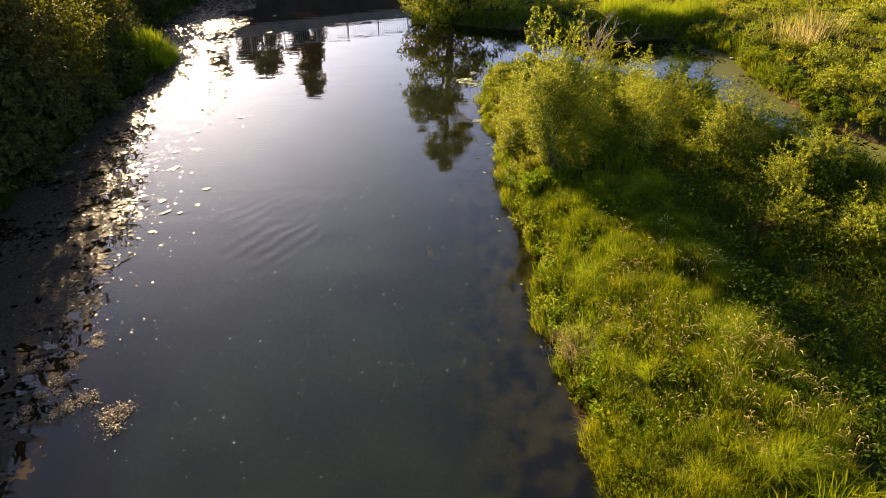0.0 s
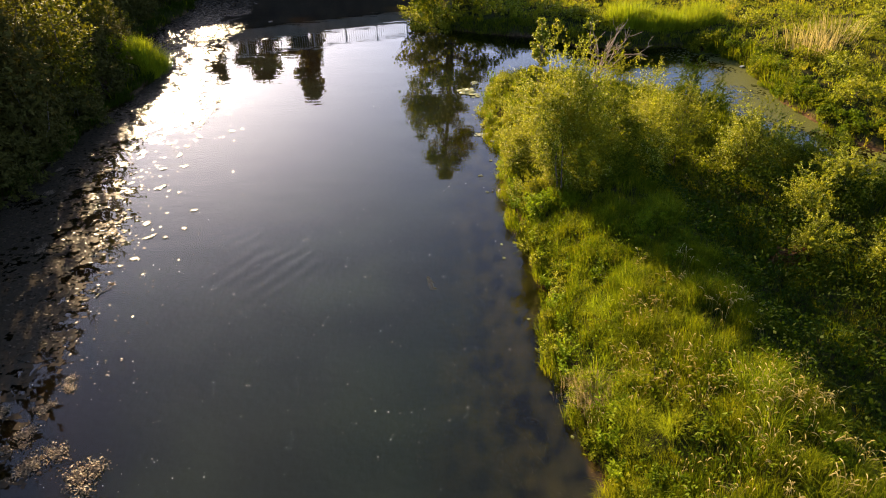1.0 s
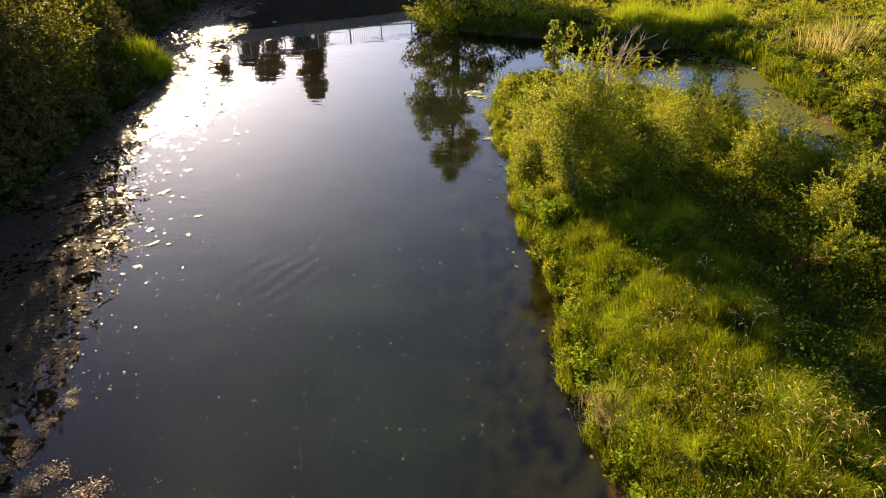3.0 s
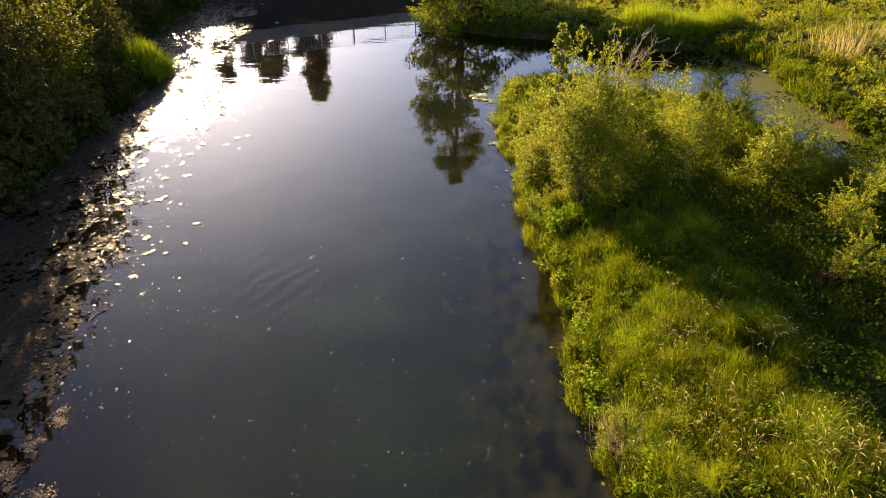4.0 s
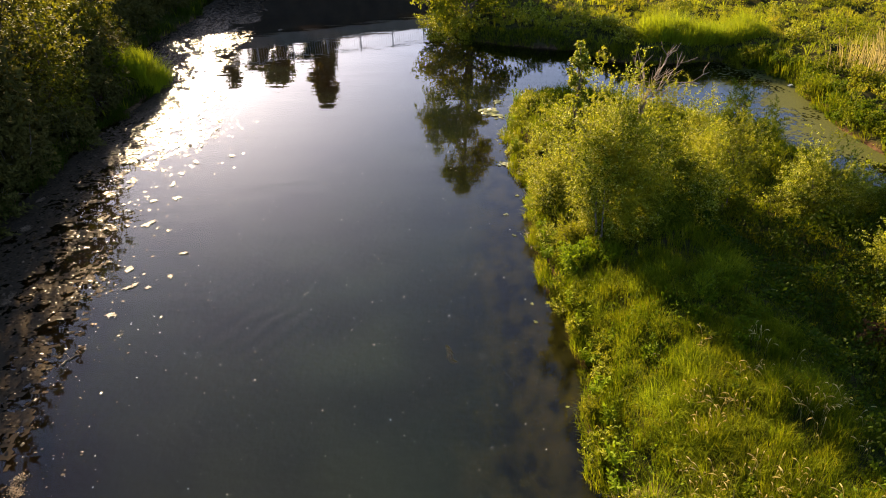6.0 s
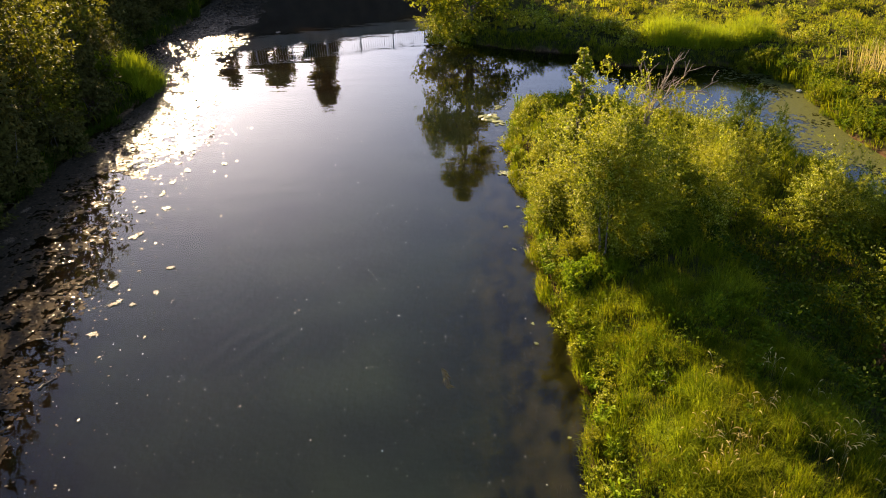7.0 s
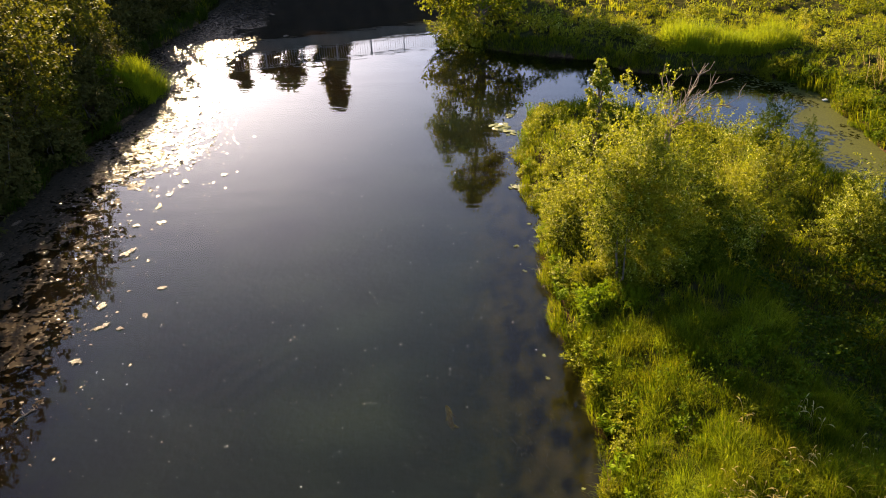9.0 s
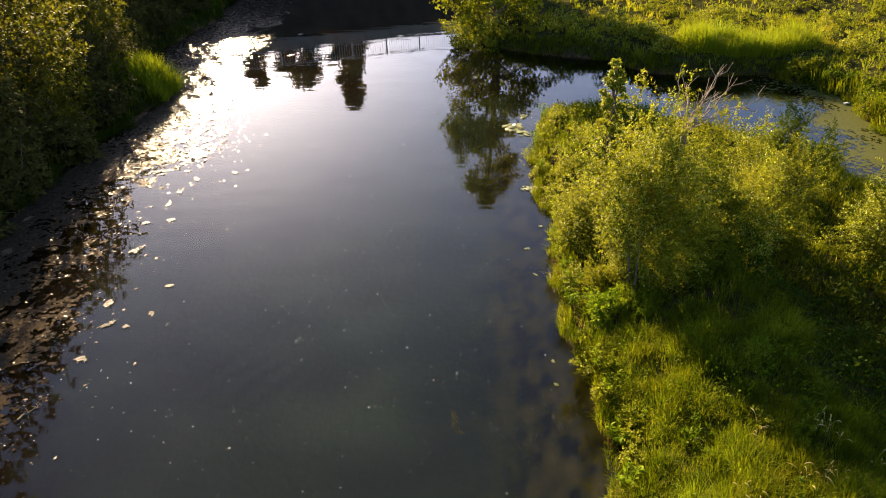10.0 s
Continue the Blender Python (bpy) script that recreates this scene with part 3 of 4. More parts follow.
# some crowns out of view are added or heightened to shade the weed mat
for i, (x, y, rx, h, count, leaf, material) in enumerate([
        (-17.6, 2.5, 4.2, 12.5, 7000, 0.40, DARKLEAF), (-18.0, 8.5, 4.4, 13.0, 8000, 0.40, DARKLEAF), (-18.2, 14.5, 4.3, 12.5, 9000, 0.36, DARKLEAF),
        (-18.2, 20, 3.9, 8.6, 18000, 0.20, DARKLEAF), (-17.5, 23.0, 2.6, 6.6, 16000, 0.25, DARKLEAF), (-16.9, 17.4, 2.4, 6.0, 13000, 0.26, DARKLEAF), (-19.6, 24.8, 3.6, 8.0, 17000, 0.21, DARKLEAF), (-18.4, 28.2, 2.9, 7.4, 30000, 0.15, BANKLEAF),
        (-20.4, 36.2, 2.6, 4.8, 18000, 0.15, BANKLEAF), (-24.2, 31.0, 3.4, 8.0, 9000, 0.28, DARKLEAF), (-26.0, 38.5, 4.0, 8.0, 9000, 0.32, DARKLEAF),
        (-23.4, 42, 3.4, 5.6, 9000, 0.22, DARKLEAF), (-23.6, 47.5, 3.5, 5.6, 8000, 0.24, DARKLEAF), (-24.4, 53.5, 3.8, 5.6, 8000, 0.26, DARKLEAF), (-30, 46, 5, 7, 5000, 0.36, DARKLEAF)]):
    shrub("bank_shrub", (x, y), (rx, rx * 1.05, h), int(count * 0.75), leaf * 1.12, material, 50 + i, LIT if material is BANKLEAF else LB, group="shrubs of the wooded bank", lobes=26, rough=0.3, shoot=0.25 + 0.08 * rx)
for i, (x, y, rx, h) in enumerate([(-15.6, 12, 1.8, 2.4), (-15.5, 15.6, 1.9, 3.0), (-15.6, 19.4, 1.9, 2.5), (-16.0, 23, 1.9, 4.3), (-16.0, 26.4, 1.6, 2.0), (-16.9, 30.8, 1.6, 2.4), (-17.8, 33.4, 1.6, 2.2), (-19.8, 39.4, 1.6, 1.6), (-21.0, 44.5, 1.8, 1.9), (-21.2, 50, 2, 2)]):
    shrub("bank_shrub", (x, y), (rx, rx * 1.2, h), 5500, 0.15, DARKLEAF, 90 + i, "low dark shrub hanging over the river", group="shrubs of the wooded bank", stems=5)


def tree(name, at, height, crown, leaves, leaf, material, seed, label, lean=(0, 0), clumps=120, low=0.2, slim=1.0):
    """A tree: tapered trunk, limbs, and leaf clumps at the ends of the limbs. crown: half widths in x and y."""
    rng = np.random.RandomState(seed)
    z0 = float(ground_height(np.array([at[0]]), np.array([at[1]]))[0]) - 0.1
    root = thing(name, (at[0], at[1], z0), label, "tree")
    r0 = (0.016 * height + 0.05) * slim
    axis = lambda s: np.array([lean[0] * s ** 1.3, lean[1] * s ** 1.3, height * 0.93 * s])
    trunk = [(*(axis(s) + rng.normal(size=3) * 0.012 * height * s * (1 - s)), r0 * (1 - s) ** 0.8 + 0.015 * slim) for s in np.linspace(0, 1, 9)]
    v, q = tubes([trunk], 9)
    part_of("trunk", mesh_np("trunk", v, None, q, BARK, True), root)
    s = low + (1 - low) * rng.rand(clumps)
    wide = np.sin(np.clip((s - low) / (1 - low), 0, 1) ** 0.7 * math.pi * 0.86 + 0.4) ** 0.7
    a = rng.rand(clumps) * 2 * math.pi
    k = (0.35 + 0.7 * rng.rand(clumps)) * wide
    C = np.array([axis(t) for t in s]) + np.stack([np.cos(a) * k * crown[0], np.sin(a) * k * crown[1], -0.12 * k * crown[0]], axis=1)
    for j in range(0, clumps, max(1, clumps // 26)):
        b = axis(max(s[j] - 0.14, 0.08))
        m = (b + C[j]) / 2 + (0, 0, 0.05 * height)
        r = r0 * (1 - s[j]) * 0.4 + 0.02
        v, q = tubes([[(*b, r), (*m, r * 0.6), (*C[j], r * 0.15)]], 5)
        part_of("limb", mesh_np("limb", v, None, q, BARK, True), root)
    R = (0.16 + 0.2 * rng.rand(clumps)) * (crown[0] + crown[1]) / 2
    w = R ** 2
    which = rng.choice(clumps, leaves, p=w / w.sum())
    qd = unit(rng.normal(size=(leaves, 3)))
    P = C[which] + qd * (R[which] * (0.3 + 0.75 * rng.rand(leaves)))[:, None] * (1, 1, 0.65)
    V, Q = leaf_cloud(P, rng, leaf, leaf * 0.6, 0.4, qd * 0.6)
    part_of("crown", mesh_np("crown", V, None, Q, material), root)
    return root


tree("young_alder", (2.6, 19.8), 5.25, (0.42, 0.40), 9000, 0.07, WILLOW, 41, "slender young tree rising out of the willow bushes", (0.05, 0), 60, 0.40, 0.08)
r = np.random.RandomState(46)
shore = np.array(RIGHT_BANK)
for i in range(58):
    y = 5.5 + i * 0.45 + r.rand() * 0.4
    x = float(np.interp(y, shore[:, 1], shore[:, 0])) + 0.05 + 0.5 * r.rand()
    s = 0.26 + 0.34 * r.rand() ** 1.5
    shrub("bank_herb", (x, y), (s, s * 1.2, s * (0.9 + 0.6 * r.rand())), 1100, 0.058, (HERB, ALDER, WILLOW, WILLOW)[r.randint(4)], 600 + i, "bushy green herb overhanging the water's edge", "plant", "herbs of the river bank", 3, 6)
for i in range(46):
    x, y = 3.0 + r.rand() * 5, 5 + r.rand() * 10
    s = 0.25 + 0.3 * r.rand()
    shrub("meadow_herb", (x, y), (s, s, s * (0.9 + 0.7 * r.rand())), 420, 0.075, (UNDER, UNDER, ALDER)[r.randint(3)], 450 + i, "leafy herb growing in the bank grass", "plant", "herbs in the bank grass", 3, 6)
for i in range(50):
    y = 21.5 + 0.3 * i + 0.3 * r.rand()
    x = float(np.interp(y, [20, 22.6, 25, 27, 30, 33, 35.4, 37], [15.6, 14.4, 13.9, 13.7, 13.9, 14.3, 13.6, 12.4])) + 0.15 + 0.8 * r.rand()
    k = 0.4 + 0.4 * r.rand()
    shrub("bank_herb", (x, y), (k, k, k * (0.8 + 0.5 * r.rand())), 900, 0.08, (UNDER, UNDER, ALDER)[r.randint(3)], 700 + i, "leafy green herb at the backwater's far edge", "plant", "herbs of the backwater", 3, 6)
tree("alder_tree", (-0.4, 46.4), 11.9, (2.7, 2.1), 9500, 0.17, ALDER, 71, "tall green alder leaning over the far water", (-0.8, 0.3), 54, 0.42)
tree("alder_tree", (-0.4, 44.9), 6.6, (3.4, 2.8), 12000, 0.19, ALDER, 77, "spreading green alder on the far bank", (-1.2, 0.0), 90, 0.12)
shrub("willow_bush", (-1.6, 43.0), (2.6, 1.8, 1.9), 9000, 0.12, WILLOW, 72, "low sunlit branches drooping to the far water")
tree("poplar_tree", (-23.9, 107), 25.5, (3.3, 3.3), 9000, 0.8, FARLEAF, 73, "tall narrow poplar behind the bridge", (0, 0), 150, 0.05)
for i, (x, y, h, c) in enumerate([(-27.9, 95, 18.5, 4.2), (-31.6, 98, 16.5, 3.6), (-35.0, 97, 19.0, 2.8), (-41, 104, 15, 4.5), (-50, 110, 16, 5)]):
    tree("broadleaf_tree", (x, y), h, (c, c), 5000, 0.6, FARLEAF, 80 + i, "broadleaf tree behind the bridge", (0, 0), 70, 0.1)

# unseen tree, added so its crown throws a band of shade on the mat
tree("shade_tree", (-40.6, 81.4), 16.0, (4.6, 3.2), 7000, 0.7, DARKLEAF, 88, "unseen broad-crowned tree added behind the bridge to shade the weed mat", (0, 0), 90, 0.86)
# sedge, lit, on the point of the wooded bank
grass_field("sedge", "bright green tall sedge on a point of the bank", (-17.7, 33.0), (-15.3, 35.8), 900, 14, 0.95, 0.016, SEDGE, 27, -0.25, None, 0.5, 0.35)

grass_field("sedge", "bright green tall grass on the far bank of the backwater", (8.6, 37.6), (14.6, 39.8), 1100, 13, 0.95, 0.014, SEDGE, 36, 0.3, None, 0.5, 0.45)

# ---- bridge ----
bridge = thing("road_bridge", (-12, 65, 0.35), "low masonry river bridge with concrete edge and steel railing", "bridge")
bridge.rotation_euler = (0, 0, math.atan(0.45))
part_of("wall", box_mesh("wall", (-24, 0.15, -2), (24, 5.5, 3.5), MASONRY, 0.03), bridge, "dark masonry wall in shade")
part_of("deck_edge", box_mesh("deck_edge", (-24, 0, 3.5), (24, 0.5, 4.5), CONCRETE, 0.03), bridge, "pale concrete deck edge")
part_of("deck", box_mesh("deck", (-24, 0.5, 3.5), (24, 5.5, 4.42), CONCRETE, 0.02), bridge)
post = box_mesh("post", (-0.05, 0.12, 4.5), (0.05, 0.22, 5.95), RAILPAINT, 0.008)
bar = box_mesh("bar", (-0.014, 0.155, 4.62), (0.014, 0.185, 5.78), RAILPAINT)
railing = part_of("railing", box_mesh("railing", (-24, 0.13, 5.78), (24, 0.21, 5.86), RAILPAINT, 0.01), bridge)
part_of("bottom_rail", box_mesh("bottom_rail", (-24, 0.14, 4.58), (24, 0.20, 4.63), RAILPAINT, 0.01), railing)
for i in range(16):
    part_of("post", post, railing).location = (-23.8 + 3.15 * i, 0, 0)
for i in range(214):
    part_of("bar", bar, railing).location = (-23.6 + 0.22 * i, 0, 0)

# ---- floating weed ----


def flakes(P, rng, size, tilt, corners=7, flat=1.0):
    """Ragged flat flakes lying on the water, each a fan round a raised middle."""
    n = len(P)
    a = np.linspace(0, 2 * math.pi, corners, endpoint=False)[None, :] + rng.rand(n, 1) * 6.28
    r = size[:, None] * (0.45 + 0.75 * rng.rand(n, corners))
    st = (0.6 + 0.8 * rng.rand(n))[:, None]
    x, y = r * np.cos(a) * st, r * np.sin(a) / st
    tx, ty = rng.normal(size=(n, 1)) * tilt, rng.normal(size=(n, 1)) * tilt
    z = x * tx + y * ty
    ring = np.stack([P[:, :1] + x, P[:, 1:2] + y, P[:, 2:3] + z * flat], axis=-1)
    mid = (P + (0, 0, 1) * size[:, None] * 0.06)[:, None, :]
    V = np.concatenate([mid, ring], axis=1)
    i = np.arange(n)[:, None, None] * (corners + 1)
    k = np.arange(corners)
    T = (i + np.stack([np.zeros(corners, int), 1 + k, 1 + (k + 1) % corners], axis=1)[None]).reshape(-1, 3)
    return V.reshape(-1, 3), T


def mat_edge(y):
    return np.interp(y, [4, 7.5, 9.7, 12.2, 15.2, 18.6, 21.4, 25, 27.8, 33, 37.5, 45, 52, 62], [-7.6, -7.9, -8.6, -9.2, -9.6, -10.7, -11.2, -11.0, -10.9, -12.4, -13.7, -14.3, -15.6, -18])


def film(lo, hi, step, keep, z, seed):
    """A torn film on the water: small quads with shaken corners where keep(x, y) holds."""
    r = np.random.RandomState(seed)
    x, y = np.meshgrid(np.arange(lo[0], hi[0], step), np.arange(lo[1], hi[1], step))
    ok = keep(x[:-1, :-1] + step / 2, y[:-1, :-1] + step / 2) & (shore_distance(x[:-1, :-1], y[:-1, :-1]) < 0.1)
    idx = np.arange(x.size).reshape(x.shape)
    q = np.stack([idx[:-1, :-1], idx[:-1, 1:], idx[1:, 1:], idx[1:, :-1]], axis=-1)[ok]
    V = np.stack([x + r.normal(size=x.shape) * step * 0.3, y + r.normal(size=x.shape) * step * 0.3, z + 0.0015 * r.rand(*x.shape)], axis=-1).reshape(-1, 3)
    used, inv = np.unique(q, return_inverse=True)
    return V[used], inv.reshape(q.shape)


def mat_density(x, y):
    return vnoise(x, y, 1.9, 102) * 0.28 + vnoise(x, y, 0.55, 103) * 0.22 + vnoise(x, y, 0.2, 104) * 0.27 + vnoise(x, y, 0.09, 105) * 0.23


V, Q = film((-20.5, 6), (-7.4, 60), 0.085, lambda x, y: (mat_edge(y) - x > -0.2) & (mat_density(x, y) > 0.60 - 0.19 * np.clip((mat_edge(y) - x) / 2.2, 0, 1.0) - 0.06 * np.clip((y - 30) / 5, 0, 1) - 0.09 * np.clip((13 - y) / 2.5, 0, 1)), 0.004, 99)
tagged(new("weed_film", mesh_np("weed_film", V, None, Q, FILM, True)), "thin torn film of brown algae on the water", "water weed", kind="stuff")
rng = np.random.RandomState(101)
n = 125000
y = 4 + rng.rand(n) ** 1.15 * 58
x = -20 + rng.rand(n) * 12.5
d = mat_edge(y) - x
f = mat_density(x, y)
ok = (shore_distance(x, y) < 0.1) & (f > 0.62 - 0.28 * np.clip((d + 0.3) / 2.6, 0, 1.2)) & (d > -0.5)
P = np.stack([x, y, 0.008 + 0.012 * rng.rand(n)], axis=1)[ok]
V, T = flakes(P, rng, (0.018 + 0.045 * rng.rand(len(P)) ** 2.5) * (0.7 + P[:, 1] / 40), 0.15, 5)
tagged(new("floating_weed", mesh_np("floating_weed", V, T, None, SCUM)), "brown-grey mat of floating weed along the wooded bank", "water weed", kind="stuff")


def weed_clump(at, size, material, seed, label, n=70, lift=0.05, tilt=0.25, wide=1.0, fine=1.0, base=0.4, mossy=False):
    r = np.random.RandomState(seed)
    big = size * (0.035 + 0.075 * r.rand(n)) * fine
    big[0] = size * base
    P = np.zeros((n, 3))
    for i in range(1, n):
        j = r.randint(max(0, i - 14), i) if i % 5 else r.randint(i)
        w = r.rand() * 6.28
        P[i, :2] = np.clip(P[j, :2] + np.array([math.cos(w) * wide, math.sin(w) / wide]) * (big[i] * 0.6 + min(big[j], size * 0.1) * 0.6), -0.6 * size, 0.6 * size)
    if mossy:
        heart = (r.rand(7, 2) - 0.5) * size * (0.45, 0.85)
        P[:, :2] = np.clip(heart[r.randint(6, size=n)] + r.normal(size=(n, 2)) * size * (0.05 + 0.10 * r.rand(n, 1)), -0.75 * size, 0.75 * size)
    P[:, 2] = 0.01 + lift * r.rand(n)
    P[0] = (0, 0, -0.035 if mossy else 0.004)
    V, T = flakes(P, r, big, tilt)
    V[:8, 2] = P[0, 2]
    ob = tagged(new("floating_weed_clump", mesh_np("floating_weed_clump", V, T, None, material)), label, "water weed", "" if mossy else "floating weed clumps", "stuff" if mossy else "")
    ob.location = at
    ob.rotation_euler = (0, 0, r.normal() * 0.25 if mossy else r.rand() * 3)
    return ob


PALE = "pale clump of floating weed on the open water"
for i, (x, y, s) in enumerate([(-9.09, 25.12, 0.45), (-10.28, 24.6, 0.5), (-8.27, 18.05, 0.45), (-8.18, 16.87, 0.35), (-9.42, 17.23, 0.55), (-8.98, 16.4, 0.42), (-8.58, 16.34, 0.25), (-10.06, 19.85, 0.55), (-9.24, 19.4, 0.25), (-10.36, 23.5, 0.4), (-10.4, 22.7, 0.45), (-8.96, 15.17, 0.42), (-9.8, 21.6, 0.45), (-10.5, 21.4, 0.4), (-11.8, 29.3, 0.6), (-11.7, 41, 0.7), (-12.6, 46, 0.9)]):
    weed_clump((x, y, 0), s, PALEWEED, 110 + i, PALE, 330, 0.02, 0.2, 1.35, 0.50, 0.07)
for i, (x, y, s) in enumerate([(-6.75, 7.6, 1.1), (-7.7, 7.8, 0.95), (-8.4, 8.4, 0.7), (-8.15, 10.0, 0.55), (-8.35, 9.3, 0.5), (-9.2, 9.2, 0.6), (-8.6, 7.6, 0.5), (-11.9, 15.8, 0.5), (-13.7, 19.6, 0.5), (-14.4, 21.5, 0.4)]):
    weed_clump((x, y, 0), s, GOLDWEED, 130 + i, "golden drying weed standing out of the water", int(300 + 600 * s), 0.06 * s, 0.5, 1.0, 0.20 / s ** 0.5, 0.05, True)
rng = np.random.RandomState(125)
n = 420
y = 10 + rng.rand(n) * 22
x = mat_edge(y) + np.abs(rng.normal(size=n)) * 1.0 - 0.1
P = np.stack([x, y, np.full(n, 0.01)], axis=1)
V, T = flakes(P, rng, 0.012 + 0.05 * rng.rand(n) ** 4, 0.08, 5)
tagged(new("weed_fragments", mesh_np("weed_fragments", V, T, None, PALEWEED)), "scraps of floating weed off the edge of the mat", "water weed", kind="stuff")
for i, (x, y, s) in enumerate([(1.0, 24.1, 0.8), (0.62, 29.8, 1.5), (0.9, 31.0, 0.6), (1.3, 15.6, 0.12), (1.2, 21.6, 0.16), (0.8, 20.3, 0.16), (1.5, 18.6, 0.14), (1.7, 12.1, 0.11), (1.95, 9.6, 0.1), (1.3, 14.9, 0.13), (1.0, 19.0, 0.14), (2.2, 8.4, 0.11)]):
    weed_clump((x, y, 0), s, PAD, 140 + i, "small raft of yellow-green floating leaves", 90, 0.02, 0.15, 1.2, 1.0, 0.13)

def duck_cover(x, y):
    return vnoise(x, y, 1.8, 151) * 0.6 + vnoise(x, y, 0.4, 152) * 0.16 + 0.05 + 0.75 * (x - 11.8) / 3 + 0.2 * (33 - y) / 8 - 0.9 * np.clip((25 - y) / 2.5, 0, 1)


V, Q = film((8, 17), (15.5, 37), 0.09, lambda x, y: duck_cover(x, y) + 0.6 * (vnoise(x, y, 0.04, 154) - 0.5) > 0.62, 0.004, 150)
tagged(new("duckweed", mesh_np("duckweed", V, None, Q, DUCK)), "yellow-green film of duckweed on the backwater", "duckweed", kind="stuff")
rng = np.random.RandomState(153)
n = 9000
x, y = 7 + rng.rand(n) * 8.5, 17 + rng.rand(n) * 20
ok = (shore_distance(x, y) < 0.05) & (duck_cover(x, y) + 0.25 * rng.rand(n) > 0.45)
P = np.stack([x, y, 0.010 + 0.004 * rng.rand(n)], axis=1)[ok]
V, T = flakes(P, rng, 0.010 + 0.016 * rng.rand(len(P)), 0.01, 5)
tagged(new("duckweed", mesh_np("duckweed", V, T, None, DUCK)), "loose duckweed leaves drifting on the backwater", "duckweed", kind="stuff")

rng = np.random.RandomState(160)
n = 950
x = np.clip(-4.5 + rng.normal(size=n) * 3.0, -9, 1.2)
y = 6 + rng.rand(n) * 26
P = np.stack([x, y, np.full(n, 0.012)], axis=1)
V, T = flakes(P, rng, 0.006 + 0.012 * rng.rand(n) ** 3, 0.2, 5)
tagged(new("seed_fluff", mesh_np("seed_fluff", V, T, None, FLUFF)), "specks of white seed fluff drifting on the water", "seed fluff", kind="stuff")

# ---- plants of the water's edge ----


def leaf_mesh(name, length, width, material):
    v, q = [], []
    for i, (s, w) in enumerate([(0, 0.1), (0.25, 0.8), (0.5, 1.0), (0.78, 0.6), (1, 0.05)]):
        z = 0.35 * length * math.sin(s * 2.4) * 0.6
        v += [(s * length, -w * width / 2, z + 0.08 * width), (s * length, 0, z), (s * length, w * width / 2, z + 0.08 * width)]
    for i in range(4):
        for k in (0, 1):
            q.append((3 * i + k, 3 * i + k + 1, 3 * i + k + 4, 3 * i + k + 3))
    return mesh_np(name, v, None, q, material, True)


BROAD = [leaf_mesh("leaf", 0.13, 0.045, HERB), leaf_mesh("leaf", 0.105, 0.038, HERB), leaf_mesh("leaf", 0.08, 0.03, HERB)]


def leafy_plant(at, height, count, seed, label):
    r = np.random.RandomState(seed)
    z0 = max(float(ground_height(np.array([at[0]]), np.array([at[1]]))[0]), 0.0)
    root = thing("leafy_plant", (at[0], at[1], z0 - 0.02), label, "plant", "plants at the water's edge")
    stems, shoots = [], []
    for s in range(5):
        a = r.rand() * 6.28
        tip = np.array([math.cos(a) * 0.22, math.sin(a) * 0.22, height * (0.7 + 0.4 * r.rand())])
        stems.append(tip)
        v, q = tubes([[(0, 0, -0.1, 0.012), (*(tip * 0.5), 0.01), (*tip, 0.004)]], 5)
        shoots.append(part_of("stem", mesh_np("stem", v, None, q, HERB, True), root))
    for i in range(count):
        pick = r.randint(5)
        tip = stems[pick]
        s = 0.25 + 0.75 * r.rand()
        ob = part_of("leaf", BROAD[r.randint(3)], shoots[pick])
        ob.location = tip * s
        ob.rotation_euler = (r.normal() * 0.3, -0.15 + r.normal() * 0.35, r.rand() * 6.28)
    return root


for i, (x, y, h) in enumerate([(2.25, 15.3, 0.55), (2.3, 14.6, 0.5), (2.3, 12.4, 0.5), (2.35, 10.6, 0.55), (2.3, 10.0, 0.5), (2.75, 8.6, 0.55), (2.75, 8.0, 0.5), (2.85, 7.2, 0.55), (2.3, 11.5, 0.4), (1.75, 17.6, 0.6), (1.9, 18.2, 0.6), (1.7, 19.2, 0.5), (2.2, 16.3, 0.5), (2.3, 13.4, 0.4), (3.0, 6.3, 0.5), (1.3, 25.2, 0.6), (1.25, 27.6, 0.6), (1.7, 30.6, 0.7)]):
    leafy_plant((x, y), h, 84, 200 + i, "bright green broad-leaved plant at the water's edge")


def flower_stalk_field(name, label, spots, seed, height, material):
    """Tall bent grass stalks, each with a drooping seed head."""
    r = np.random.RandomState(seed)
    V, Q, base = [], [], 0
    for x, y in spots:
        z = float(ground_height(np.array([x]), np.array([y]))[0])
        h, a = height * (0.75 + 0.5 * r.rand()), r.rand() * 6.28
        k = 0.12 + 0.4 * r.rand() ** 1.5
        c = np.array([math.cos(a), math.sin(a), 0])
        p = [np.array([x, y, z]) + c * h * k * s ** 2.2 + (0, 0, h * (s - 0.24 * s ** 5)) for s in (0, 0.5, 0.8, 0.92, 1.0, 1.08)]
        rad = (0.0016, 0.0013, 0.002, 0.010, 0.009, 0.002)
        v, q = tubes([[(*pp, rr) for pp, rr in zip(p, rad)]], 4)
        V.append(v), Q.append(q + base)
        base += len(v)
    return tagged(new(name, mesh_np(name, np.concatenate(V), None, np.concatenate(Q), material)), label, "grass", kind="stuff")


rng = np.random.RandomState(220)
spots = np.stack([3.2 + rng.rand(5200) * 5.5, 5 + rng.rand(5200) * 9.5], axis=1)
crest = spots[:, 0] - bank_line(spots[:, 1])
keepers = (vnoise(spots[:, 0], spots[:, 1], 0.33, 221) - 0.15 * np.abs(crest - 2.6) - 0.16 * np.maximum(spots[:, 1] - 10.8, 0) > 0.50) & (crest > 0.9) & (crest < 4.3)
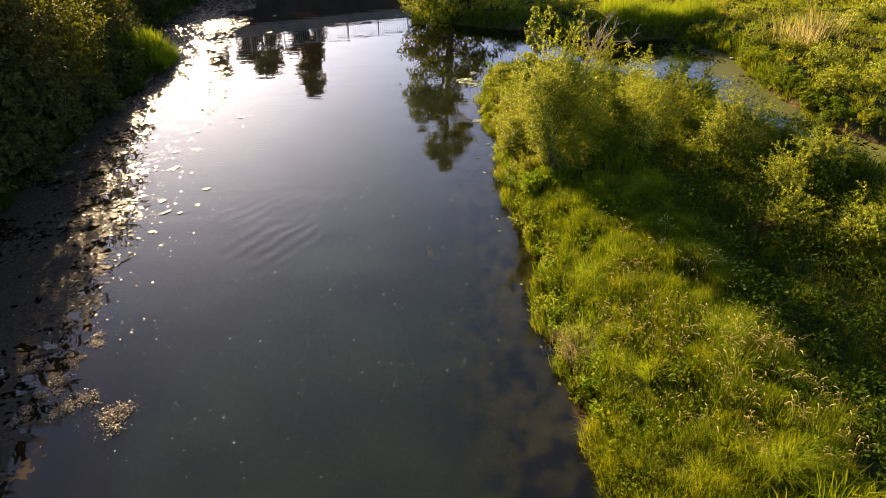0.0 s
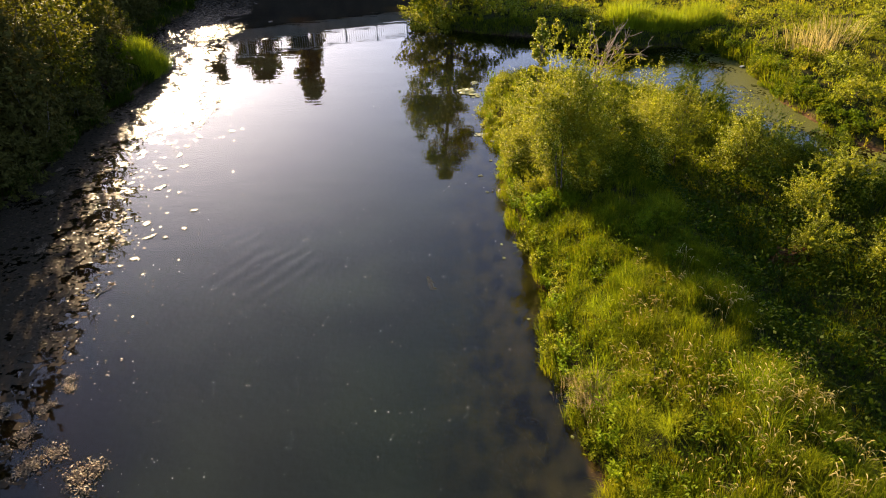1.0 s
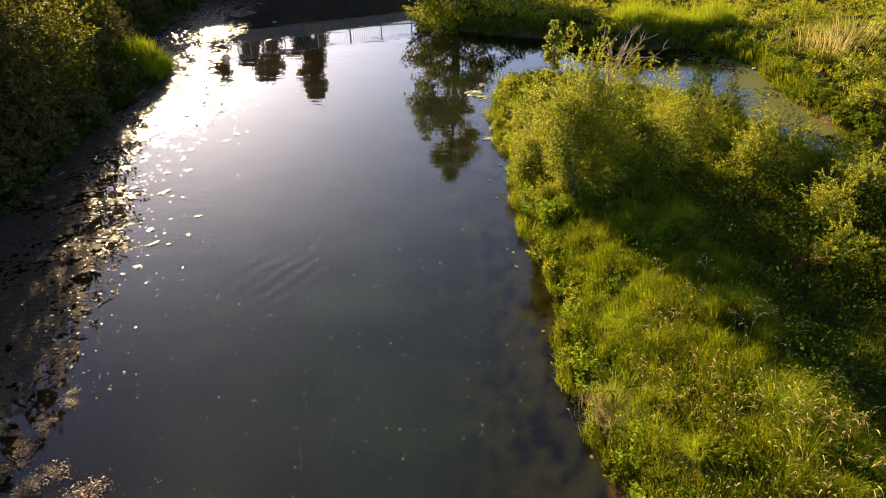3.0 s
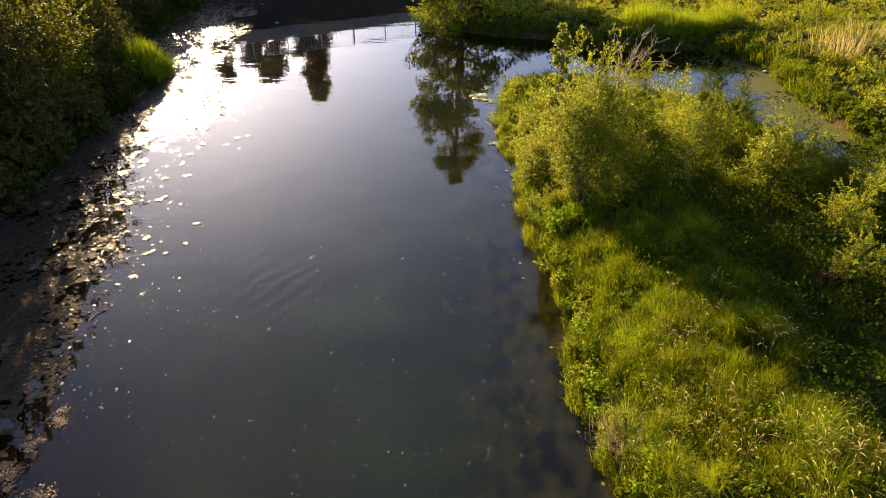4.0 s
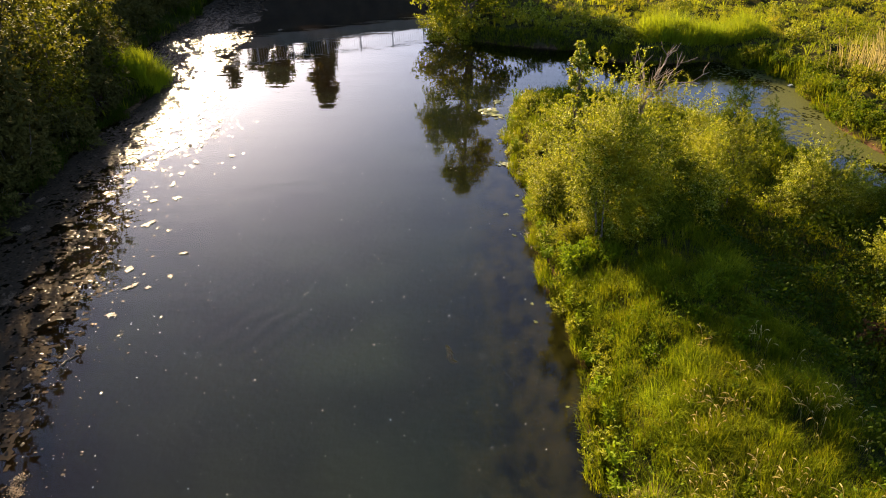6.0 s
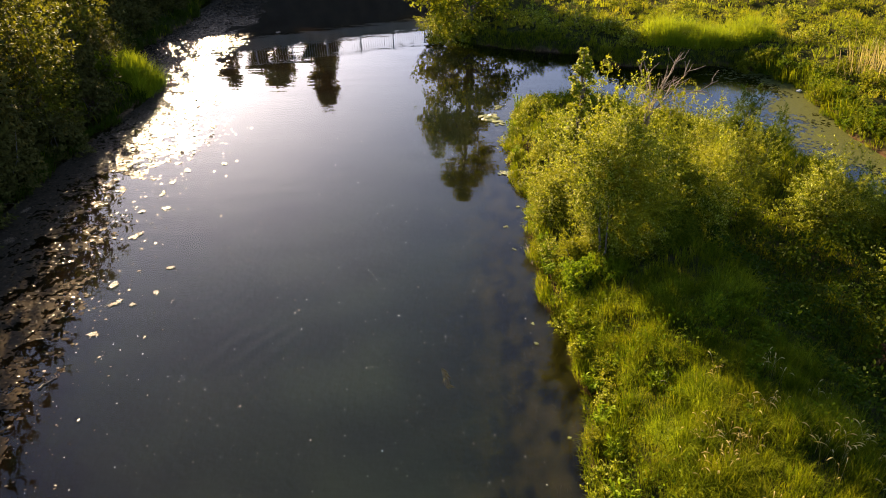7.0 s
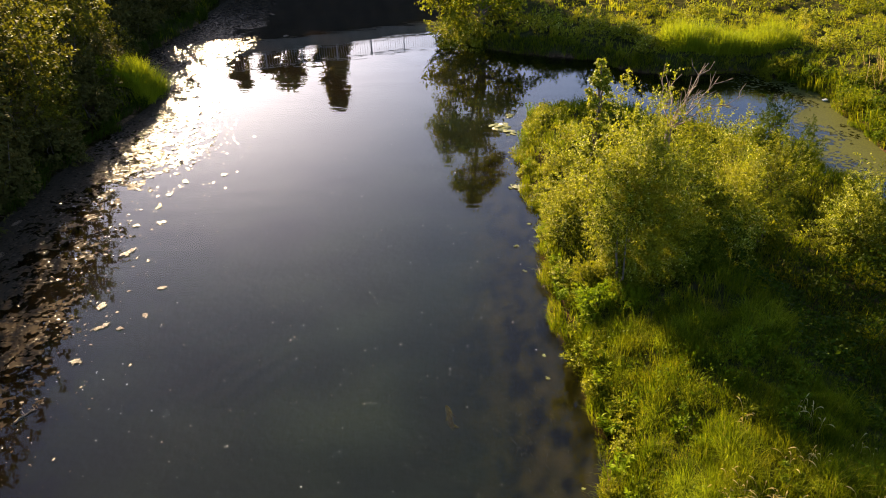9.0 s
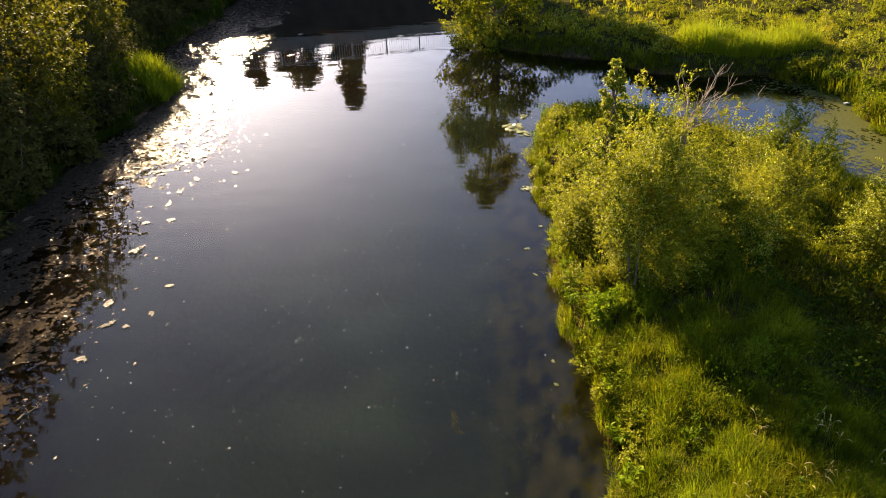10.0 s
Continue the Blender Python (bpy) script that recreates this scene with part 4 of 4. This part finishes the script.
flower_stalk_field("seeding_grass", "pale arching seed heads above the bank grass", spots[keepers], 222, 0.50, SEEDHEAD)

# ---- dead stalks ----


def stalk_tuft(name, at, count, height, spread, material, label, category, seed, width=0.008):
    r = np.random.RandomState(seed)
    z0 = float(ground_height(np.array([at[0]]), np.array([at[1]]))[0]) - 0.03
    P = np.stack([r.normal(size=count) * spread, r.normal(size=count) * spread, np.zeros(count)], axis=1)
    V, Q, T = blades(P, r, height * (0.6 + 0.5 * r.rand(count)), np.full(count, width), 0.15 + 0.6 * r.rand(count), np.arctan2(P[:, 1], P[:, 0]))
    ob = tagged(new(name, mesh_np(name, V, T, Q, material)), label, category)
    ob.location = (at[0], at[1], z0)
    return ob


stalk_tuft("dead_tuft", (2.75, 9.25), 760, 0.42, 0.24, DRYGREY, "tuft of dead brown stalks on the river bank", "dead plant", 231, 0.005)
for i, (x, y) in enumerate([(16.4, 31.0), (17.0, 31.8), (17.7, 32.2), (18.5, 33.0), (16.2, 32.2), (19.2, 34.0)]):
    stalk_tuft("dry_reeds", (x, y), 42, 1.8, 0.45, STRAW, "stand of pale dry reeds in the meadow", "reeds", 240 + i, 0.02)
for i, (x, y) in enumerate([(14.3, 34.2), (14.8, 33.0), (13.9, 35.3), (14.4, 30.6), (14.3, 28.6)]):
    stalk_tuft("reed_clump", (x, y), 120, 0.8, 0.35, GRASS, "green reed clump at the edge of the backwater", "reeds", 250 + i, 0.018)


def dead_shrub(at, height, seed):
    """Bare stems that rise together through the bushes and fan out above them."""
    r = np.random.RandomState(seed)
    z0 = float(ground_height(np.array([at[0]]), np.array([at[1]]))[0])
    root = thing("dead_shrub", (at[0], at[1], z0), "leafless grey dead shrub rising out of the willow bushes", "dead shrub")
    for k in range(8):
        fork = np.array([0.1 * r.normal(), 0.1 * r.normal(), height * (0.6 + 0.08 * r.rand())])
        tip = np.array([-0.35 + 0.24 * k + 0.2 * r.normal(), 0.45 * r.normal(), height * (0.86 + 0.16 * r.rand() - 0.015 * k)])
        bend = [fork + (tip - fork) * u + r.normal(size=3) * 0.07 for u in (0.3, 0.55, 0.8)]
        path = [(0, 0, -0.1, 0.028), (*(fork * 0.55), 0.024), (*fork, 0.020), (*bend[0], 0.016), (*bend[1], 0.013), (*bend[2], 0.009), (*tip, 0.004)]
        v, q = tubes([path], 5)
        branch = part_of("branch", mesh_np("branch", v, None, q, GREYWOOD, True), root)
        for j in range(8):
            u = r.rand()
            b = fork + (tip - fork) * u if u > 0.2 else bend[0]
            e = b + unit((tip - fork)[None] + r.normal(size=(1, 3)) * (0.9, 0.6, 0.7))[0] * (0.2 + 0.3 * r.rand())
            v, q = tubes([[(*b, 0.008), (*((b + e) / 2 + r.normal(size=3) * 0.03), 0.007), (*e, 0.004)]], 5)
            part_of("twig", mesh_np("twig", v, None, q, GREYWOOD, True), branch)


dead_shrub((4.4, 19.9), 4.1, 260)
shrub("reddish_plant", (8.25, 13.8), (0.6, 0.55, 0.6), 2200, 0.07, REDLEAF, 261, "small reddish-brown leaved shrub in the shade", stems=4)

# ---- low shrubs and undergrowth of the meadow and of the spit ----
r = np.random.RandomState(270)
for i, (x, y, s, h) in enumerate([(13.0, 35.9, 1.0, 1.1), (15.6, 32.6, 1.4, 1.2), (16.8, 28.5, 1.5, 1.3), (15.6, 25.2, 1.3, 1.2), (18.5, 24.5, 1.8, 1.3), (20.5, 29, 1.8, 1.3), (8.0, 38.6, 1.2, 1.0), (5.6, 42.0, 1.6, 1.3), (10.8, 38.4, 1.2, 0.8), (9.0, 46.5, 1.8, 1.3), (14.5, 42, 1.6, 1.1), (19, 38.5, 1.8, 1.2), (24, 42, 2.2, 1.4), (17, 48, 2.0, 1.4), (3.2, 42.6, 1.4, 1.3), (7.2, 40.6, 1.0, 0.9), (12.2, 40.2, 1.1, 0.8), (16.2, 37.4, 1.2, 1.0), (18.2, 33.4, 1.3, 1.2), (20.6, 34.4, 1.4, 1.1), (17.6, 43.6, 1.5, 1.0), (21.5, 46, 1.7, 1.2), (12, 45.4, 1.4, 0.9), (23, 37, 1.6, 1.1), (19.6, 27, 1.5, 1.2), (17.2, 24.6, 1.2, 1.1), (16, 30.4, 1.0, 1.0), (10.2, 43.2, 1.2, 0.8), (26, 50, 2.0, 1.2)]):
    shrub("low_bush", (x, y), (s, s * 0.9, h), 2600, 0.10, (ALDER, WILLOW)[r.randint(2)], 280 + i, "low green bush in the rough meadow", group="meadow bushes", stems=4)
n = 1300
x, y = -1 + r.rand(n) * 34, 20 + r.rand(n) ** 1.3 * 36
ok = far_side(x, y) & (shore_distance(x, y) > 0.05)
x, y = x[ok], y[ok]
big = 0.25 + 0.5 * r.rand(len(x)) ** 2
k = 42
q = unit(r.normal(size=(len(x) * k, 3)))
q[:, 2] = np.abs(q[:, 2])
P = np.repeat(np.stack([x, y, ground_height(x, y) + 0.15], axis=1), k, axis=0) + q * np.repeat(big, k)[:, None] * (1, 1, 0.9) * (0.6 + 0.4 * r.rand(len(q)))[:, None]
V, Q = leaf_cloud(P, r, 0.085, 0.045, 0.1, q * 0.8)
tagged(new("meadow_weeds", mesh_np("meadow_weeds", V, None, Q, ALDER)), "leafy weeds in lumps all over the meadow", "weeds", kind="stuff")
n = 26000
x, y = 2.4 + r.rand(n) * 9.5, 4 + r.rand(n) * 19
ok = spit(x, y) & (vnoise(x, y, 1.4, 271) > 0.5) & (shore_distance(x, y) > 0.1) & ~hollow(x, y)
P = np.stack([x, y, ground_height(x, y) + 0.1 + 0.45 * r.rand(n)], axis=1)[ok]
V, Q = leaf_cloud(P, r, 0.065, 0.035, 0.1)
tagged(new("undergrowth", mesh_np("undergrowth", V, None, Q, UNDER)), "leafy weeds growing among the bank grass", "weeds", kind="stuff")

# leaves in the hollow, coloured near-black in place of deep shade
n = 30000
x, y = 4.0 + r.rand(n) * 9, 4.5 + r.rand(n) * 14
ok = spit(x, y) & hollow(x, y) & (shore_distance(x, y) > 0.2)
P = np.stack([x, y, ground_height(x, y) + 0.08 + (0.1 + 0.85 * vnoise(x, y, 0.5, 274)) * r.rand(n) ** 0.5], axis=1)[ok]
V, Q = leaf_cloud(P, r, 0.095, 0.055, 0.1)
tagged(new("nettles", mesh_np("nettles", V, None, Q, SHADELEAF)), "low leafy growth darkened to stand for the shade in the damp hollow behind the bank grass", "nettles", kind="stuff")


def fronds(n, lo, hi, length, top, seed, keep, spread=0.55):
    """Weed lying along the stream under the surface."""
    q = np.random.RandomState(seed)
    x, y = lo[0] + q.rand(n) * (hi[0] - lo[0]), lo[1] + q.rand(n) * (hi[1] - lo[1])
    ok = keep(x, y)
    x, y = x[ok], y[ok]
    z = np.minimum(ground_height(x, y) + 0.03 + 0.12 * q.rand(len(x)), top)
    P = np.stack([x, y, z], axis=1)
    h = length * 0.3 * (0.5 + q.rand(len(x)))
    return blades(P, q, h, 0.003 + 0.004 * q.rand(len(x)), np.full(len(x), 3.0), -1.45 + q.normal(size=len(x)) * spread)


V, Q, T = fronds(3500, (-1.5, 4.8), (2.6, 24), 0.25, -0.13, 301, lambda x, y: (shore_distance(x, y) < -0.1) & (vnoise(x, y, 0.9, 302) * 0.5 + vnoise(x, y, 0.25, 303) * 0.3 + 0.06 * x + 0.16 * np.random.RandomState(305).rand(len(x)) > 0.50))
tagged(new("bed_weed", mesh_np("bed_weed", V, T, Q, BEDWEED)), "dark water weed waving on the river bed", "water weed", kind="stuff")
V, Q, T = fronds(110, (-0.035, -0.12), (0.035, 0.4), 0.16, -0.12, 304, lambda x, y: x > -9, 0.3)
V[:, 2] = -0.14 + 0.05 * np.sin(np.arange(len(V)) * 1.7)
clump = tagged(new("drowned_weed_clump", mesh_np("drowned_weed_clump", V, T, Q, DROWNED)), "narrow yellow weed clump under the surface", "water weed")
clump.location, clump.rotation_euler = (-0.66, 13.75, 0), (0, 0, 0.2)


def dead_branch(at, turn, length, seed, label, z=0.02, wood=GREYWOOD):
    """A bare branch with side twigs, lying flat."""
    r = np.random.RandomState(seed)
    root = thing("dead_branch", (*at, z), label, "branch")
    root.rotation_euler = (0, 0, turn)
    path = [(length * u, 0.05 * length * math.sin(5 * u) + 0.02 * r.normal(), 0.03 * r.rand(), 0.022 * (1.15 - u)) for u in np.linspace(0, 1, 8)]
    v, q = tubes([path], 6)
    part_of("stem", mesh_np("stem", v, None, q, wood, True), root)
    for k in range(9):
        b = np.array(path[r.randint(2, 7)][:3])
        e = b + np.array([0.35 * r.rand(), 0.35 * r.normal(), 0.12 * r.rand()]) * length * 0.6
        v, q = tubes([[(*b, 0.008), (*((b + e) / 2 + r.normal(size=3) * 0.02), 0.006), (*e, 0.003)]], 5)
        part_of("twig", mesh_np("twig", v, None, q, wood, True), root)


dead_branch((-16.2, 19.7), 1.2, 2.2, 310, "bare pale branch reaching out of the wooded bank", 0.35)
dead_branch((-9.2, 13.3), 1.05, 0.45, 311, "short dark branch floating at the edge of the weed mat", 0.0, BARK)
dead_branch((2.0, 19.0), 3.3, 0.75, 312, "bare twigs hanging from the bank into the water", 0.12)
dead_branch((1.95, 18.3), 3.5, 0.6, 313, "bare twigs hanging from the bank into the water", 0.1)
tagged(new("litter", box_mesh("litter", (-0.12, -0.07, 0), (0.12, 0.07, 0.06), LITTER, 0.02)), "small piece of white litter at the backwater's edge", "litter").matrix_world = pose(14.05, 32.6, 0.01, 0, 0, 25)
